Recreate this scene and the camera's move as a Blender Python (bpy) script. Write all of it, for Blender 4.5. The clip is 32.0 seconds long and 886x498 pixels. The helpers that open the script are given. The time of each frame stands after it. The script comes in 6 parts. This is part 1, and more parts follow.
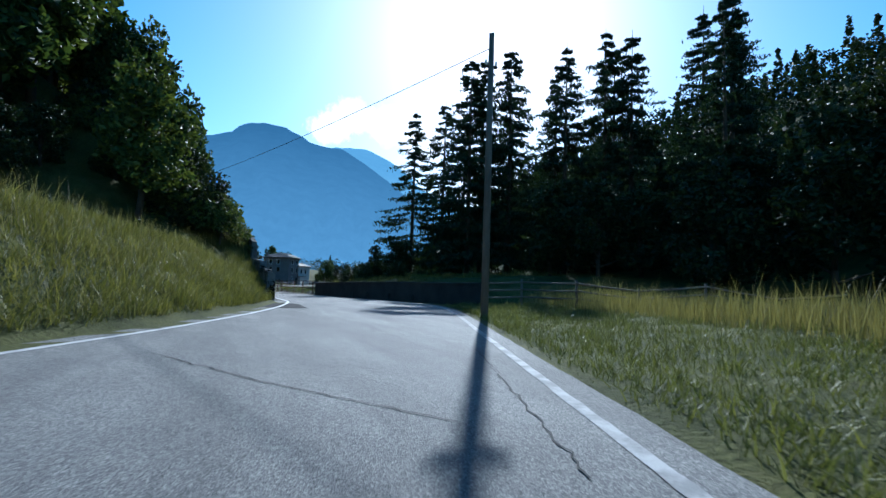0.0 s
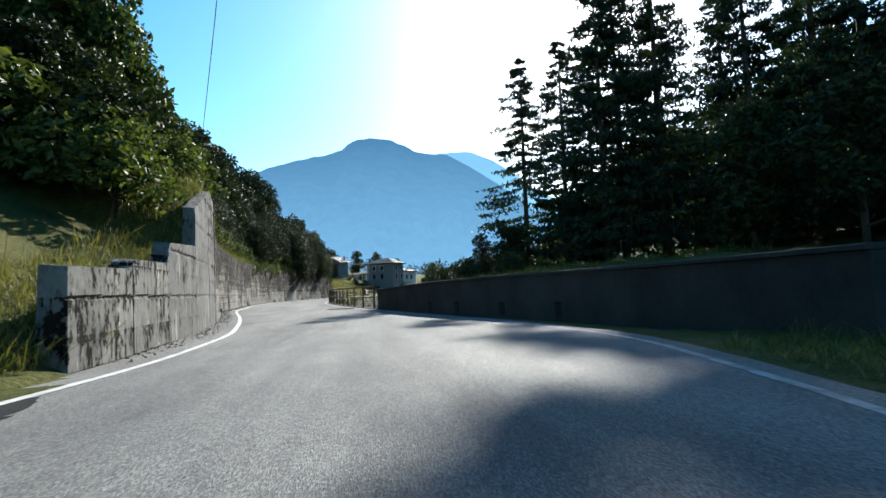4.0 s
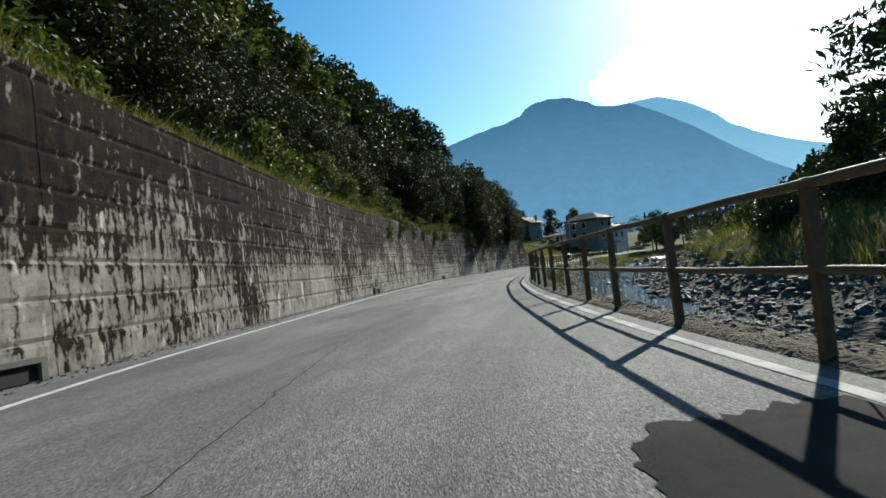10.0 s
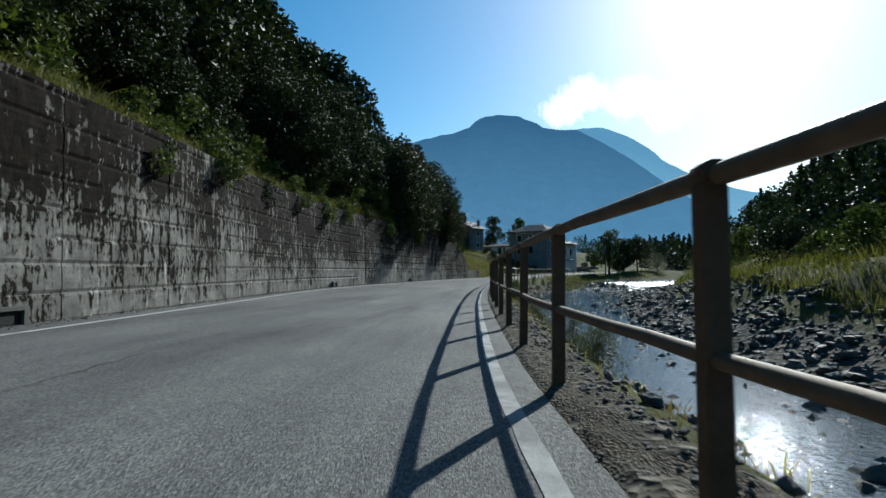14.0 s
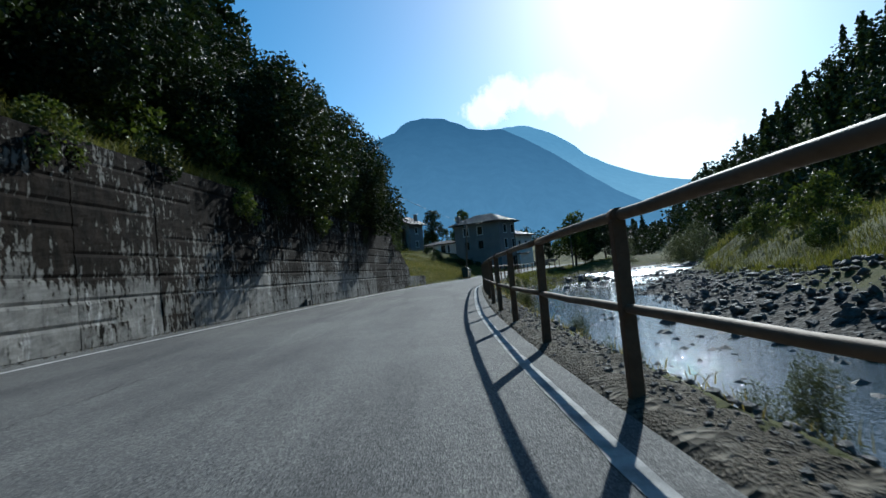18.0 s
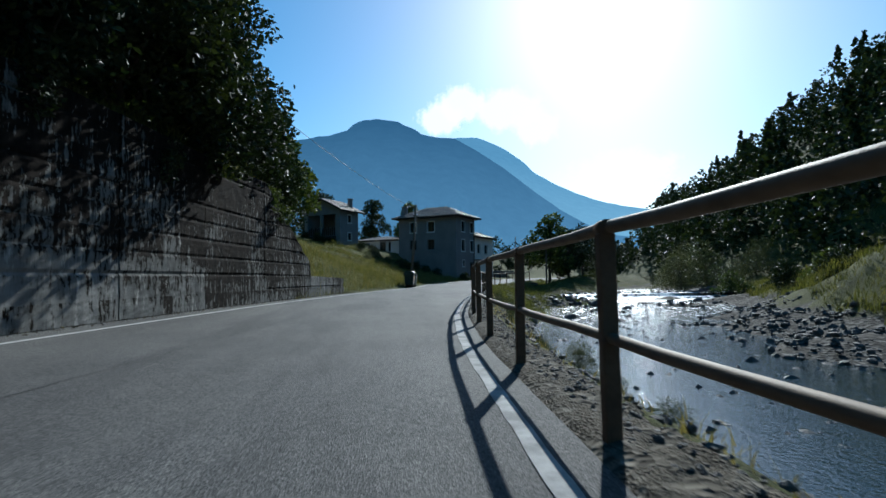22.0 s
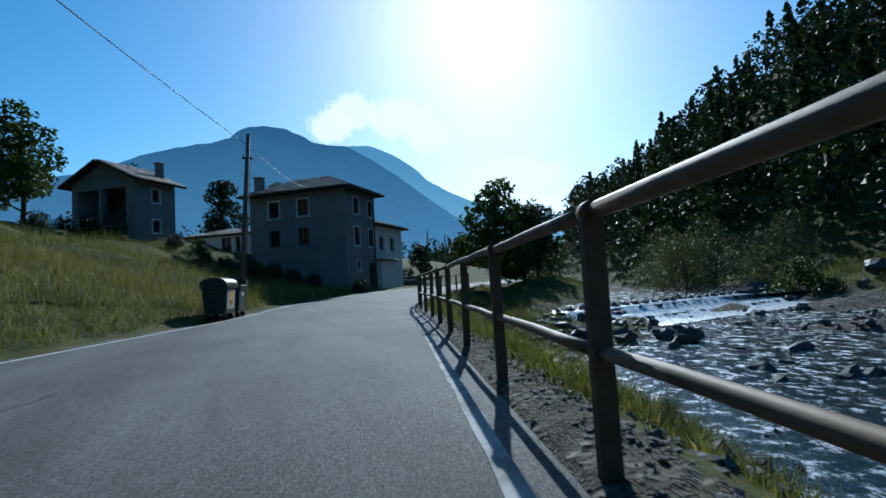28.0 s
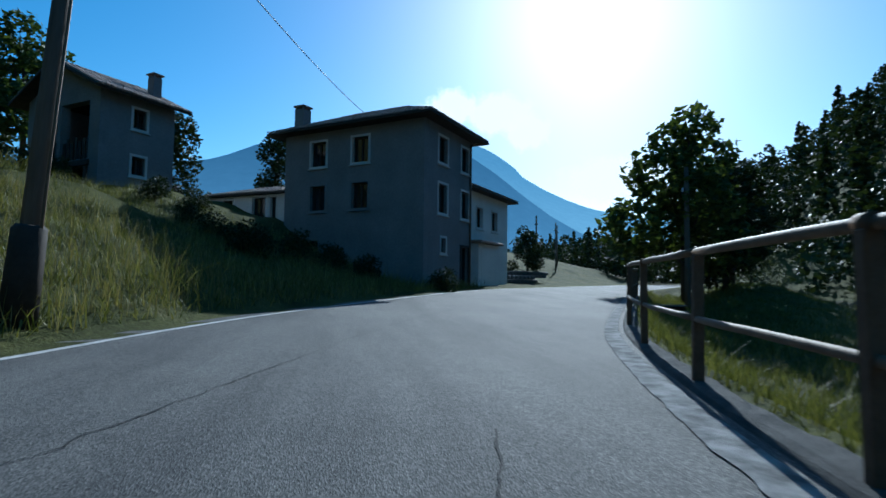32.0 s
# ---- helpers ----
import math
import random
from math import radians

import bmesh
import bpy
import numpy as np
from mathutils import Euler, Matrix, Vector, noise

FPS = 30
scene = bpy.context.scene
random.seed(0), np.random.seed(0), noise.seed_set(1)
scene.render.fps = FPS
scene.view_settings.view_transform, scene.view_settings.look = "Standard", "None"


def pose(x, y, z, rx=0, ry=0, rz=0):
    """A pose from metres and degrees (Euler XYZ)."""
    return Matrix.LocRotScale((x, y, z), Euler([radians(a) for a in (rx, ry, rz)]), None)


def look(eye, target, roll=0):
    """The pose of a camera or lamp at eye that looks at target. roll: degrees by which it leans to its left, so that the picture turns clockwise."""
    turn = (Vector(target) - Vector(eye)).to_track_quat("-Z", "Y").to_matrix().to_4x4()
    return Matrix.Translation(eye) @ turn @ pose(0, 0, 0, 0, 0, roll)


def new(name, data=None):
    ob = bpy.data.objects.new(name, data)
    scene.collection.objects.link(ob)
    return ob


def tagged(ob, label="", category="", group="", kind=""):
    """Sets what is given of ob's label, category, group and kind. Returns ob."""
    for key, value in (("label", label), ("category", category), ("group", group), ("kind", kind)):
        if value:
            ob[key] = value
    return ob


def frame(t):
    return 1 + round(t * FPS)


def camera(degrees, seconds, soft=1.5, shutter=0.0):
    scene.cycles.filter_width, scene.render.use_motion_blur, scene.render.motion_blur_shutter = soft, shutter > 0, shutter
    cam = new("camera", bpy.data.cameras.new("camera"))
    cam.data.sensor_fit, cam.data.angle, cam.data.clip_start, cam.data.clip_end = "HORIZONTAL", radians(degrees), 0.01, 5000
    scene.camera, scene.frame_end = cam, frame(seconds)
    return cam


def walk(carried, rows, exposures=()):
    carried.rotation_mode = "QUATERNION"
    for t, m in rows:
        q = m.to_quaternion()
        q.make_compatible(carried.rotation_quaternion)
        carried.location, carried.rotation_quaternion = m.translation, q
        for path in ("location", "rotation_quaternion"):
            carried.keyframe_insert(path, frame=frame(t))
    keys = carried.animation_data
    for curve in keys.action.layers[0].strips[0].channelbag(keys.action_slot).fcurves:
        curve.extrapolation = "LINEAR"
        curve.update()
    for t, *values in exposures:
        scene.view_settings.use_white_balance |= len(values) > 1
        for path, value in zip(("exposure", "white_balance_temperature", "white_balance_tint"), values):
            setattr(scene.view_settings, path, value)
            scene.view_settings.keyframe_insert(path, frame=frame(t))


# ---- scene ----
cam = camera(79.1, 32.0, soft=1.5, shutter=0.15)
PATH = [
    (0, (0.000, 0.000, 0.800), (0.687, 1.872, 0.948), 1.9),
    (0.5, (0.752, 2.153, 0.790), (1.409, 4.036, 0.939), 1.1),
    (1, (1.505, 4.303, 0.792), (2.148, 6.190, 0.946), -1.9),
    (1.5, (2.194, 6.470, 0.802), (2.842, 8.355, 0.969), -0.4),
    (2, (2.870, 8.645, 0.815), (3.489, 10.541, 0.965), 0.0),
    (2.5, (3.623, 10.804, 0.821), (4.025, 12.759, 0.953), 1.4),
    (3, (4.105, 13.048, 0.814), (4.464, 15.011, 0.947), 1.0),
    (3.5, (4.490, 15.317, 0.815), (4.792, 17.288, 0.967), -1.9),
    (5.5, (5.002, 24.611, 0.802), (5.195, 26.598, 0.922), -0.4),
    (6, (5.256, 26.947, 0.804), (5.258, 28.944, 0.913), 0.5),
    (6.5, (5.256, 29.274, 0.806), (5.155, 31.268, 0.917), 0.5),
    (7, (5.065, 31.547, 0.805), (4.890, 33.537, 0.902), -0.3),
    (7.5, (4.755, 33.783, 0.806), (4.419, 35.752, 0.899), -2.0),
    (8, (4.331, 35.884, 0.810), (4.086, 37.867, 0.899), -3.4),
    (8.5, (4.001, 37.938, 0.806), (3.765, 39.922, 0.897), -3.0),
    (9, (3.524, 40.219, 0.804), (3.175, 42.186, 0.893), -0.4),
    (9.5, (3.046, 42.381, 0.780), (2.543, 44.314, 0.874), 0.6),
    (10, (2.511, 44.149, 0.787), (2.104, 46.105, 0.864), -6.0),
    (10.5, (2.099, 46.170, 0.817), (1.827, 48.149, 0.910), -3.6),
    (11, (1.829, 48.475, 0.819), (1.481, 50.442, 0.919), -4.4),
    (11.5, (1.574, 50.459, 0.824), (1.483, 52.456, 0.899), -7.6),
    (12, (1.489, 52.283, 0.812), (1.438, 54.281, 0.894), -3.0),
    (12.5, (1.559, 54.160, 0.801), (1.464, 56.155, 0.888), -1.4),
    (13, (1.358, 56.442, 0.839), (1.377, 58.441, 0.917), -3.5),
    (13.5, (1.261, 58.995, 0.801), (1.124, 60.989, 0.875), 0.6),
    (14, (1.079, 61.037, 0.796), (0.908, 63.028, 0.879), 0.0),
    (14.5, (0.923, 63.019, 0.788), (0.810, 65.014, 0.872), -2.5),
    (16.5, (0.353, 72.397, 0.855), (0.282, 74.394, 0.943), -3.1),
    (17, (0.245, 75.024, 0.826), (0.122, 77.018, 0.920), -0.9),
    (17.5, (0.171, 77.530, 0.802), (0.044, 79.523, 0.907), -4.0),
    (18, (0.047, 79.622, 0.818), (0.115, 81.619, 0.910), -5.2),
    (18.5, (0.049, 82.127, 0.807), (0.089, 84.124, 0.906), 0.1),
    (19, (0.145, 84.780, 0.837), (0.172, 86.778, 0.932), -2.5),
    (19.5, (0.114, 87.119, 0.824), (0.230, 89.114, 0.918), -3.3),
    (20, (0.174, 89.146, 0.794), (0.501, 91.116, 0.899), -4.1),
    (20.5, (0.375, 91.067, 0.808), (0.727, 93.032, 0.926), 0.4),
    (21, (0.697, 93.723, 0.799), (0.761, 95.719, 0.906), 2.0),
    (21.5, (0.879, 95.927, 0.811), (1.203, 97.899, 0.906), -4.3),
    (22, (1.119, 98.339, 0.814), (1.399, 100.316, 0.919), -0.4),
    (22.5, (1.308, 100.843, 0.789), (1.555, 102.825, 0.893), 0.6),
    (23, (1.492, 103.173, 0.759), (1.806, 105.144, 0.875), -1.2),
    (23.5, (1.803, 105.311, 0.765), (2.113, 107.284, 0.884), -1.7),
    (24, (2.095, 107.270, 0.801), (2.450, 109.235, 0.917), -0.7),
    (24.5, (2.371, 109.358, 0.825), (2.662, 111.334, 0.940), 1.8),
    (25, (2.626, 111.008, 0.827), (2.933, 112.981, 0.947), -1.5),
    (25.5, (2.512, 113.020, 0.814), (2.961, 114.965, 0.930), -2.1),
    (27.5, (5.171, 120.994, 0.797), (5.638, 122.935, 0.911), -4.0),
    (28, (5.671, 123.071, 0.788), (6.325, 124.957, 0.914), -3.2),
    (28.5, (6.216, 125.052, 0.787), (6.823, 126.953, 0.923), 2.0),
    (29, (6.731, 127.043, 0.793), (7.125, 128.999, 0.925), 2.6),
    (29.5, (7.203, 129.029, 0.796), (7.724, 130.955, 0.930), -1.0),
    (30, (7.535, 131.028, 0.794), (8.089, 132.945, 0.929), -0.1),
    (30.5, (7.872, 133.023, 0.800), (8.344, 134.962, 0.928), 0.0),
    (31, (8.163, 135.034, 0.800), (8.690, 136.959, 0.933), -0.9),
    (31.5, (8.602, 137.040, 0.800), (9.161, 138.956, 0.933), 0.9),
    (32, (8.900, 139.079, 0.800), (9.224, 141.049, 0.922), 0.7),
]
walk(cam, [(t, look(eye, target, roll)) for t, eye, target, roll in PATH],
     exposures=[(0.0, 0.98, 5100, 5), (1.5, 1.05, 5300, 5), (3.0, 1.7, 6100, 6), (6.0, 1.5, 6500, 8), (8.0, 1.55, 6600, 6), (10.0, 1.05, 6500, 2), (12.0, 0.85, 6200, 2), (13.0, 0.65, 6000, 2), (14.5, 0.55, 5800, 2), (20.0, 0.55, 5600, 3), (25.5, 0.5, 5500, 3), (28.0, 0.42, 5200, 2), (32.0, 0.55, 5050, 1)])

# ---- light: low morning sun ahead, clear sky ----
SUN_AZ, SUN_EL = radians(25.0), radians(30.0)
world = bpy.data.worlds.new("sky")
scene.world = world
world.use_nodes = True
wn = world.node_tree.nodes
wl = world.node_tree.links
sky = wn.new("ShaderNodeTexSky")
sky.sky_type, sky.sun_disc = "NISHITA", False
sky.sun_elevation, sky.sun_rotation = SUN_EL, SUN_AZ
sky.air_density, sky.dust_density, sky.ozone_density, sky.altitude = 1.0, 0.85, 1.6, 600
tone = wn.new("ShaderNodeHueSaturation")
tone.inputs["Hue"].default_value, tone.inputs["Saturation"].default_value = 0.487, 1.4
wl.new(sky.outputs[0], tone.inputs["Color"])
wl.new(tone.outputs[0], wn["Background"].inputs[0])
wn["Background"].inputs[1].default_value = 0.085
sun_data = bpy.data.lights.new("sun", "SUN")
sun_data.energy, sun_data.angle, sun_data.color = 4.4, radians(0.6), (1.0, 0.95, 0.87)
sun = new("sun", sun_data)
sun_way = Vector((math.sin(SUN_AZ) * math.cos(SUN_EL), math.cos(SUN_AZ) * math.cos(SUN_EL), math.sin(SUN_EL)))
sun.matrix_world = look(sun_way * 400, (0, 0, 0))

rng = np.random.default_rng(7)


# ---- materials ----
def make(name, rough=0.8, metal=0.0, spec=0.5):
    m = bpy.data.materials.new(name)
    m.use_nodes = True
    b = m.node_tree.nodes["Principled BSDF"]
    b.inputs["Roughness"].default_value, b.inputs["Metallic"].default_value = rough, metal
    b.inputs["Specular IOR Level"].default_value = spec
    return m, m.node_tree.nodes, m.node_tree.links, b


def coords(n, l, scale=(1, 1, 1), kind="Object"):
    tc, mp = n.new("ShaderNodeTexCoord"), n.new("ShaderNodeMapping")
    mp.inputs["Scale"].default_value = scale
    l.new(tc.outputs[kind], mp.inputs[0])
    return mp.outputs[0]


def noisy(n, l, vec, scale, detail=6.0, rough=0.6):
    t = n.new("ShaderNodeTexNoise")
    t.inputs["Scale"].default_value, t.inputs["Detail"].default_value, t.inputs["Roughness"].default_value = scale, detail, rough
    if vec is not None:
        l.new(vec, t.inputs["Vector"])
    return t.outputs["Fac"]


def ramp(n, l, fac, stops):
    r = n.new("ShaderNodeValToRGB")
    els = r.color_ramp.elements
    while len(els) < len(stops):
        els.new(0.5)
    for e, (p, c) in zip(els, stops):
        e.position, e.color = p, (*c, 1) if len(c) == 3 else c
    l.new(fac, r.inputs[0])
    return r.outputs[0]


def mixed(n, l, fac, a, b, mode="MIX"):
    m = n.new("ShaderNodeMix")
    m.data_type, m.blend_type = "RGBA", mode
    for socket, v in ((m.inputs[0], fac), (m.inputs[6], a), (m.inputs[7], b)):
        if isinstance(v, (int, float)):
            socket.default_value = v
        elif isinstance(v, tuple):
            socket.default_value = (*v, 1)
        else:
            l.new(v, socket)
    return m.outputs[2]


def bumped(n, l, b, fac, strength, dist=0.02):
    u = n.new("ShaderNodeBump")
    u.inputs["Strength"].default_value, u.inputs["Distance"].default_value = strength, dist
    l.new(fac, u.inputs["Height"])
    l.new(u.outputs[0], b.inputs["Normal"])


def two_scale(name, dark, light, big=0.6, fine=14.0, rough=0.85, bump=0.4, dist=0.02, metal=0.0, spec=0.2, scale=(1, 1, 1), spread=(0.3, 0.7)):
    """A surface whose colour varies at two scales, with fine relief."""
    m, n, l, b = make(name, rough, metal, spec)
    v = coords(n, l, scale)
    mid = tuple((p + q) / 2 for p, q in zip(dark, light))
    a = ramp(n, l, noisy(n, l, v, big), [(spread[0], dark), (spread[1], light)])
    c = ramp(n, l, noisy(n, l, v, fine, 8), [(0.3, tuple(0.75 * x for x in mid)), (0.7, tuple(min(1, 1.25 * x) for x in mid))])
    l.new(mixed(n, l, 0.45, a, c), b.inputs["Base Color"])
    bumped(n, l, b, noisy(n, l, v, fine * 2, 8), bump, dist)
    return m


def asphalt():
    m, n, l, b = make("asphalt", 0.86, 0, 0.25)
    v = coords(n, l)
    grain = n.new("ShaderNodeTexVoronoi")
    grain.inputs["Scale"].default_value = 115
    l.new(v, grain.inputs["Vector"])
    base = ramp(n, l, grain.outputs["Color"], [(0.0, (0.03, 0.03, 0.032)), (0.5, (0.085, 0.085, 0.086)), (1.0, (0.22, 0.218, 0.21))])
    wear = ramp(n, l, noisy(n, l, coords(n, l, (0.9, 0.12, 1)), 0.9, 7, 0.65), [(0.32, (0.62, 0.62, 0.63)), (0.62, (1.25, 1.24, 1.2))])
    blot = ramp(n, l, noisy(n, l, v, 0.35, 9, 0.7), [(0.3, (0.78, 0.78, 0.79)), (0.6, (1.12, 1.11, 1.08))])
    # base colour tuned along the road to match brightness: paler by the wall, darker towards the houses
    sep, y_tone = n.new("ShaderNodeSeparateXYZ"), n.new("ShaderNodeMapRange")
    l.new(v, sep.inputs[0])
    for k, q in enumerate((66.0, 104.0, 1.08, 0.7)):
        y_tone.inputs[k + 1].default_value = q
    l.new(sep.outputs[1], y_tone.inputs[0])
    base = mixed(n, l, 1.0, base, y_tone.outputs[0], "MULTIPLY")
    l.new(mixed(n, l, 1.0, mixed(n, l, 1.0, base, wear, "MULTIPLY"), blot, "MULTIPLY"), b.inputs["Base Color"])
    bumped(n, l, b, grain.outputs["Distance"], 0.5, 0.01)
    return m


def leaf(name, dark, light, trans=0.45):
    """Leaves that let some sun through, varied from clump to clump."""
    m, n, l, b = make(name, 0.6, 0, 0.2)
    geo, info = n.new("ShaderNodeNewGeometry"), n.new("ShaderNodeObjectInfo")
    c = ramp(n, l, geo.outputs["Random Per Island"], [(0.0, dark), (0.6, tuple((a + d) / 2 for a, d in zip(dark, light))), (1.0, light)])
    t = ramp(n, l, info.outputs["Random"], [(0.0, (0.75, 0.82, 0.8)), (1.0, (1.2, 1.1, 0.95))])
    col = mixed(n, l, 1.0, c, t, "MULTIPLY")
    l.new(col, b.inputs["Base Color"])
    tr, mix = n.new("ShaderNodeBsdfTranslucent"), n.new("ShaderNodeMixShader")
    l.new(mixed(n, l, 1.0, col, (1.25, 1.3, 0.7), "MULTIPLY"), tr.inputs["Color"])
    mix.inputs[0].default_value = trans
    l.new(b.outputs[0], mix.inputs[1])
    l.new(tr.outputs[0], mix.inputs[2])
    l.new(mix.outputs[0], n["Material Output"].inputs[0])
    return m


def wall_concrete(name, foot, head, pale, body_low, body_high, bloom):
    """Old shuttered concrete: dark algae and rust growing with height, in vertical streaks and spalled pits; pale lime patches."""
    m, n, l, b = make(name, 0.95, 0, 0.05)
    pos = n.new("ShaderNodeNewGeometry").outputs["Position"]

    def mapped(sx, sz):
        mp = n.new("ShaderNodeMapping")
        mp.inputs["Scale"].default_value = (sx, sx, sz)
        l.new(pos, mp.inputs[0])
        return mp.outputs[0]

    def maths(op, a, c):
        q = n.new("ShaderNodeMath")
        q.operation = op
        for k, v in ((0, a), (1, c)):
            if isinstance(v, (int, float)):
                q.inputs[k].default_value = v
            else:
                l.new(v, q.inputs[k])
        return q.outputs[0]

    body = ramp(n, l, noisy(n, l, mapped(1, 0.7), 1.3, 9, 0.65), [(0.32, body_low), (0.68, body_high)])
    lime = ramp(n, l, noisy(n, l, mapped(2.2, 0.5), 1.6, 7, 0.68), [(0.58, (0, 0, 0)), (0.66, (1, 1, 1))])
    body = mixed(n, l, lime, body, bloom)
    sep = n.new("ShaderNodeSeparateXYZ")
    l.new(pos, sep.inputs[0])
    high = n.new("ShaderNodeMapRange")
    for k, v in enumerate((0.2, 3.0, foot, head)):
        high.inputs[k + 1].default_value = v
    l.new(sep.outputs[2], high.inputs[0])
    # damp growth: broad patches, runs down the face, ragged small edges; heavier under each board line
    patch = noisy(n, l, mapped(0.55, 0.55), 1.0, 5, 0.6)
    drip = noisy(n, l, mapped(5.5, 0.85), 1.5, 5, 0.6)
    ragged_edge = noisy(n, l, mapped(1.6, 0.9), 7.0, 7, 0.62)
    course = maths("FRACT", maths("MULTIPLY", maths("ADD", sep.outputs[2], 0.05), 1 / 0.47), 0)
    level = maths("ADD", maths("MULTIPLY", patch, 1.25), maths("MULTIPLY", drip, 1.4))
    level = maths("ADD", level, maths("MULTIPLY", ragged_edge, 1.25))
    level = maths("ADD", level, maths("MULTIPLY", maths("POWER", course, 3), 0.16))
    level = maths("ADD", level, high.outputs[0])
    # a smooth paler band low on some sections
    band = n.new("ShaderNodeMapRange")
    for k, v in enumerate((1.25, 1.4, -pale, 0.0)):
        band.inputs[k + 1].default_value = v
    l.new(sep.outputs[2], band.inputs[0])
    some = maths("GREATER_THAN", n.new("ShaderNodeObjectInfo").outputs["Random"], 0.62)
    level = maths("ADD", level, maths("MULTIPLY", band.outputs[0], some))
    dark = ramp(n, l, maths("MULTIPLY", level, 0.25), [(0.486, (0, 0, 0)), (0.5, (1, 1, 1))])
    film = ramp(n, l, maths("MULTIPLY", level, 0.25), [(0.43, (1, 1, 1)), (0.49, (0.6, 0.6, 0.58))])
    body = mixed(n, l, 1.0, body, film, "MULTIPLY")
    rust = ramp(n, l, noisy(n, l, mapped(2.0, 0.8), 2.6, 9, 0.7), [(0.35, (0.004, 0.004, 0.0035)), (0.7, (0.022, 0.016, 0.012))])
    l.new(mixed(n, l, dark, body, rust), b.inputs["Base Color"])
    bumped(n, l, b, maths("SUBTRACT", noisy(n, l, mapped(1, 1), 16, 8, 0.7), dark), 0.6, 0.025)
    return m


def rubble():
    """Crumbled concrete and gravel, each grain with its own tone."""
    m, n, l, b = make("gravelly_rubble", 0.97, 0, 0.08)
    v = coords(n, l)
    cell, fine = n.new("ShaderNodeTexVoronoi"), n.new("ShaderNodeTexVoronoi")
    cell.inputs["Scale"].default_value, fine.inputs["Scale"].default_value = 16, 55
    l.new(v, cell.inputs["Vector"])
    l.new(v, fine.inputs["Vector"])
    big = ramp(n, l, cell.outputs["Color"], [(0.0, (0.03, 0.027, 0.022)), (0.55, (0.085, 0.077, 0.065)), (1.0, (0.2, 0.185, 0.16))])
    small = ramp(n, l, fine.outputs["Color"], [(0.0, (0.035, 0.03, 0.025)), (1.0, (0.16, 0.145, 0.12))])
    tone = ramp(n, l, noisy(n, l, v, 1.6, 8, 0.7), [(0.35, (0.6, 0.58, 0.52)), (0.65, (1.25, 1.22, 1.15))])
    pick = ramp(n, l, noisy(n, l, v, 3.5, 5), [(0.42, (0, 0, 0)), (0.55, (1, 1, 1))])
    l.new(mixed(n, l, 1.0, mixed(n, l, pick, big, small), tone, "MULTIPLY"), b.inputs["Base Color"])
    bumped(n, l, b, mixed(n, l, pick, cell.outputs["Distance"], fine.outputs["Distance"]), 1.0, 0.035)
    return m


def valley_ground():
    """Mossy soil and short grass, turning to dark river gravel on the low ground by the stream."""
    m, n, l, b = make("valley_ground", 0.97, 0, 0.08)
    v = coords(n, l)
    soil = ramp(n, l, noisy(n, l, v, 0.45, 9, 0.7), [(0.3, (0.028, 0.034, 0.01)), (0.55, (0.07, 0.072, 0.022)), (0.75, (0.1, 0.085, 0.035))])
    fine = ramp(n, l, noisy(n, l, v, 18, 8, 0.7), [(0.3, (0.5, 0.5, 0.5)), (0.7, (1.4, 1.4, 1.4))])
    soil = mixed(n, l, 1.0, soil, fine, "MULTIPLY")
    cell = n.new("ShaderNodeTexVoronoi")
    cell.inputs["Scale"].default_value = 7
    l.new(v, cell.inputs["Vector"])
    stones = ramp(n, l, cell.outputs["Color"], [(0.0, (0.02, 0.018, 0.015)), (0.6, (0.06, 0.055, 0.047)), (1.0, (0.16, 0.15, 0.135))])
    sep, low, add = n.new("ShaderNodeSeparateXYZ"), n.new("ShaderNodeMapRange"), n.new("ShaderNodeMath")
    l.new(v, sep.inputs[0])
    add.operation = "MULTIPLY_ADD"
    l.new(noisy(n, l, v, 0.9, 6), add.inputs[0])
    add.inputs[1].default_value = 1.2
    l.new(sep.outputs[2], add.inputs[2])
    for k, q in enumerate((-0.25, 0.15, 1.0, 0.0)):
        low.inputs[k + 1].default_value = q
    l.new(add.outputs[0], low.inputs[0])
    l.new(mixed(n, l, low.outputs[0], soil, stones), b.inputs["Base Color"])
    bumped(n, l, b, mixed(n, l, low.outputs[0], noisy(n, l, v, 14, 8), cell.outputs["Distance"]), 0.9, 0.06)
    return m


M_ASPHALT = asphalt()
M_PATCH = two_scale("asphalt_patch", (0.01, 0.01, 0.011), (0.03, 0.03, 0.03), 2, 70, 0.97, 0.6, 0.01, spec=0.08)
M_PAINT_WORN = two_scale("worn_road_paint", (0.12, 0.12, 0.118), (0.4, 0.395, 0.38), 2.6, 60, 0.85, 0.4, 0.006, spec=0.15, spread=(0.4, 0.58))
M_PAINT = two_scale("road_paint", (0.16, 0.16, 0.155), (0.52, 0.51, 0.49), 3.0, 26, 0.6, 0.3, 0.004, spread=(0.34, 0.52))
M_CRACK = two_scale("crack_filler", (0.012, 0.012, 0.012), (0.03, 0.03, 0.03), 3, 40, 0.9)
M_GROUND = valley_ground()
M_DIRT = rubble()
M_KERB = two_scale("kerb_concrete", (0.05, 0.049, 0.046), (0.14, 0.136, 0.127), 1.6, 24, 0.9, 0.6, 0.012)
M_LEDGE = two_scale("weathered_ledge_concrete", (0.03, 0.03, 0.03), (0.125, 0.122, 0.116), 2.4, 34, 0.95, 0.9, 0.02, spec=0.1)
M_EDGING = two_scale("flaking_white_edging", (0.045, 0.045, 0.045), (0.36, 0.356, 0.345), 5.0, 60, 0.95, 0.8, 0.015, spec=0.08, spread=(0.38, 0.64))
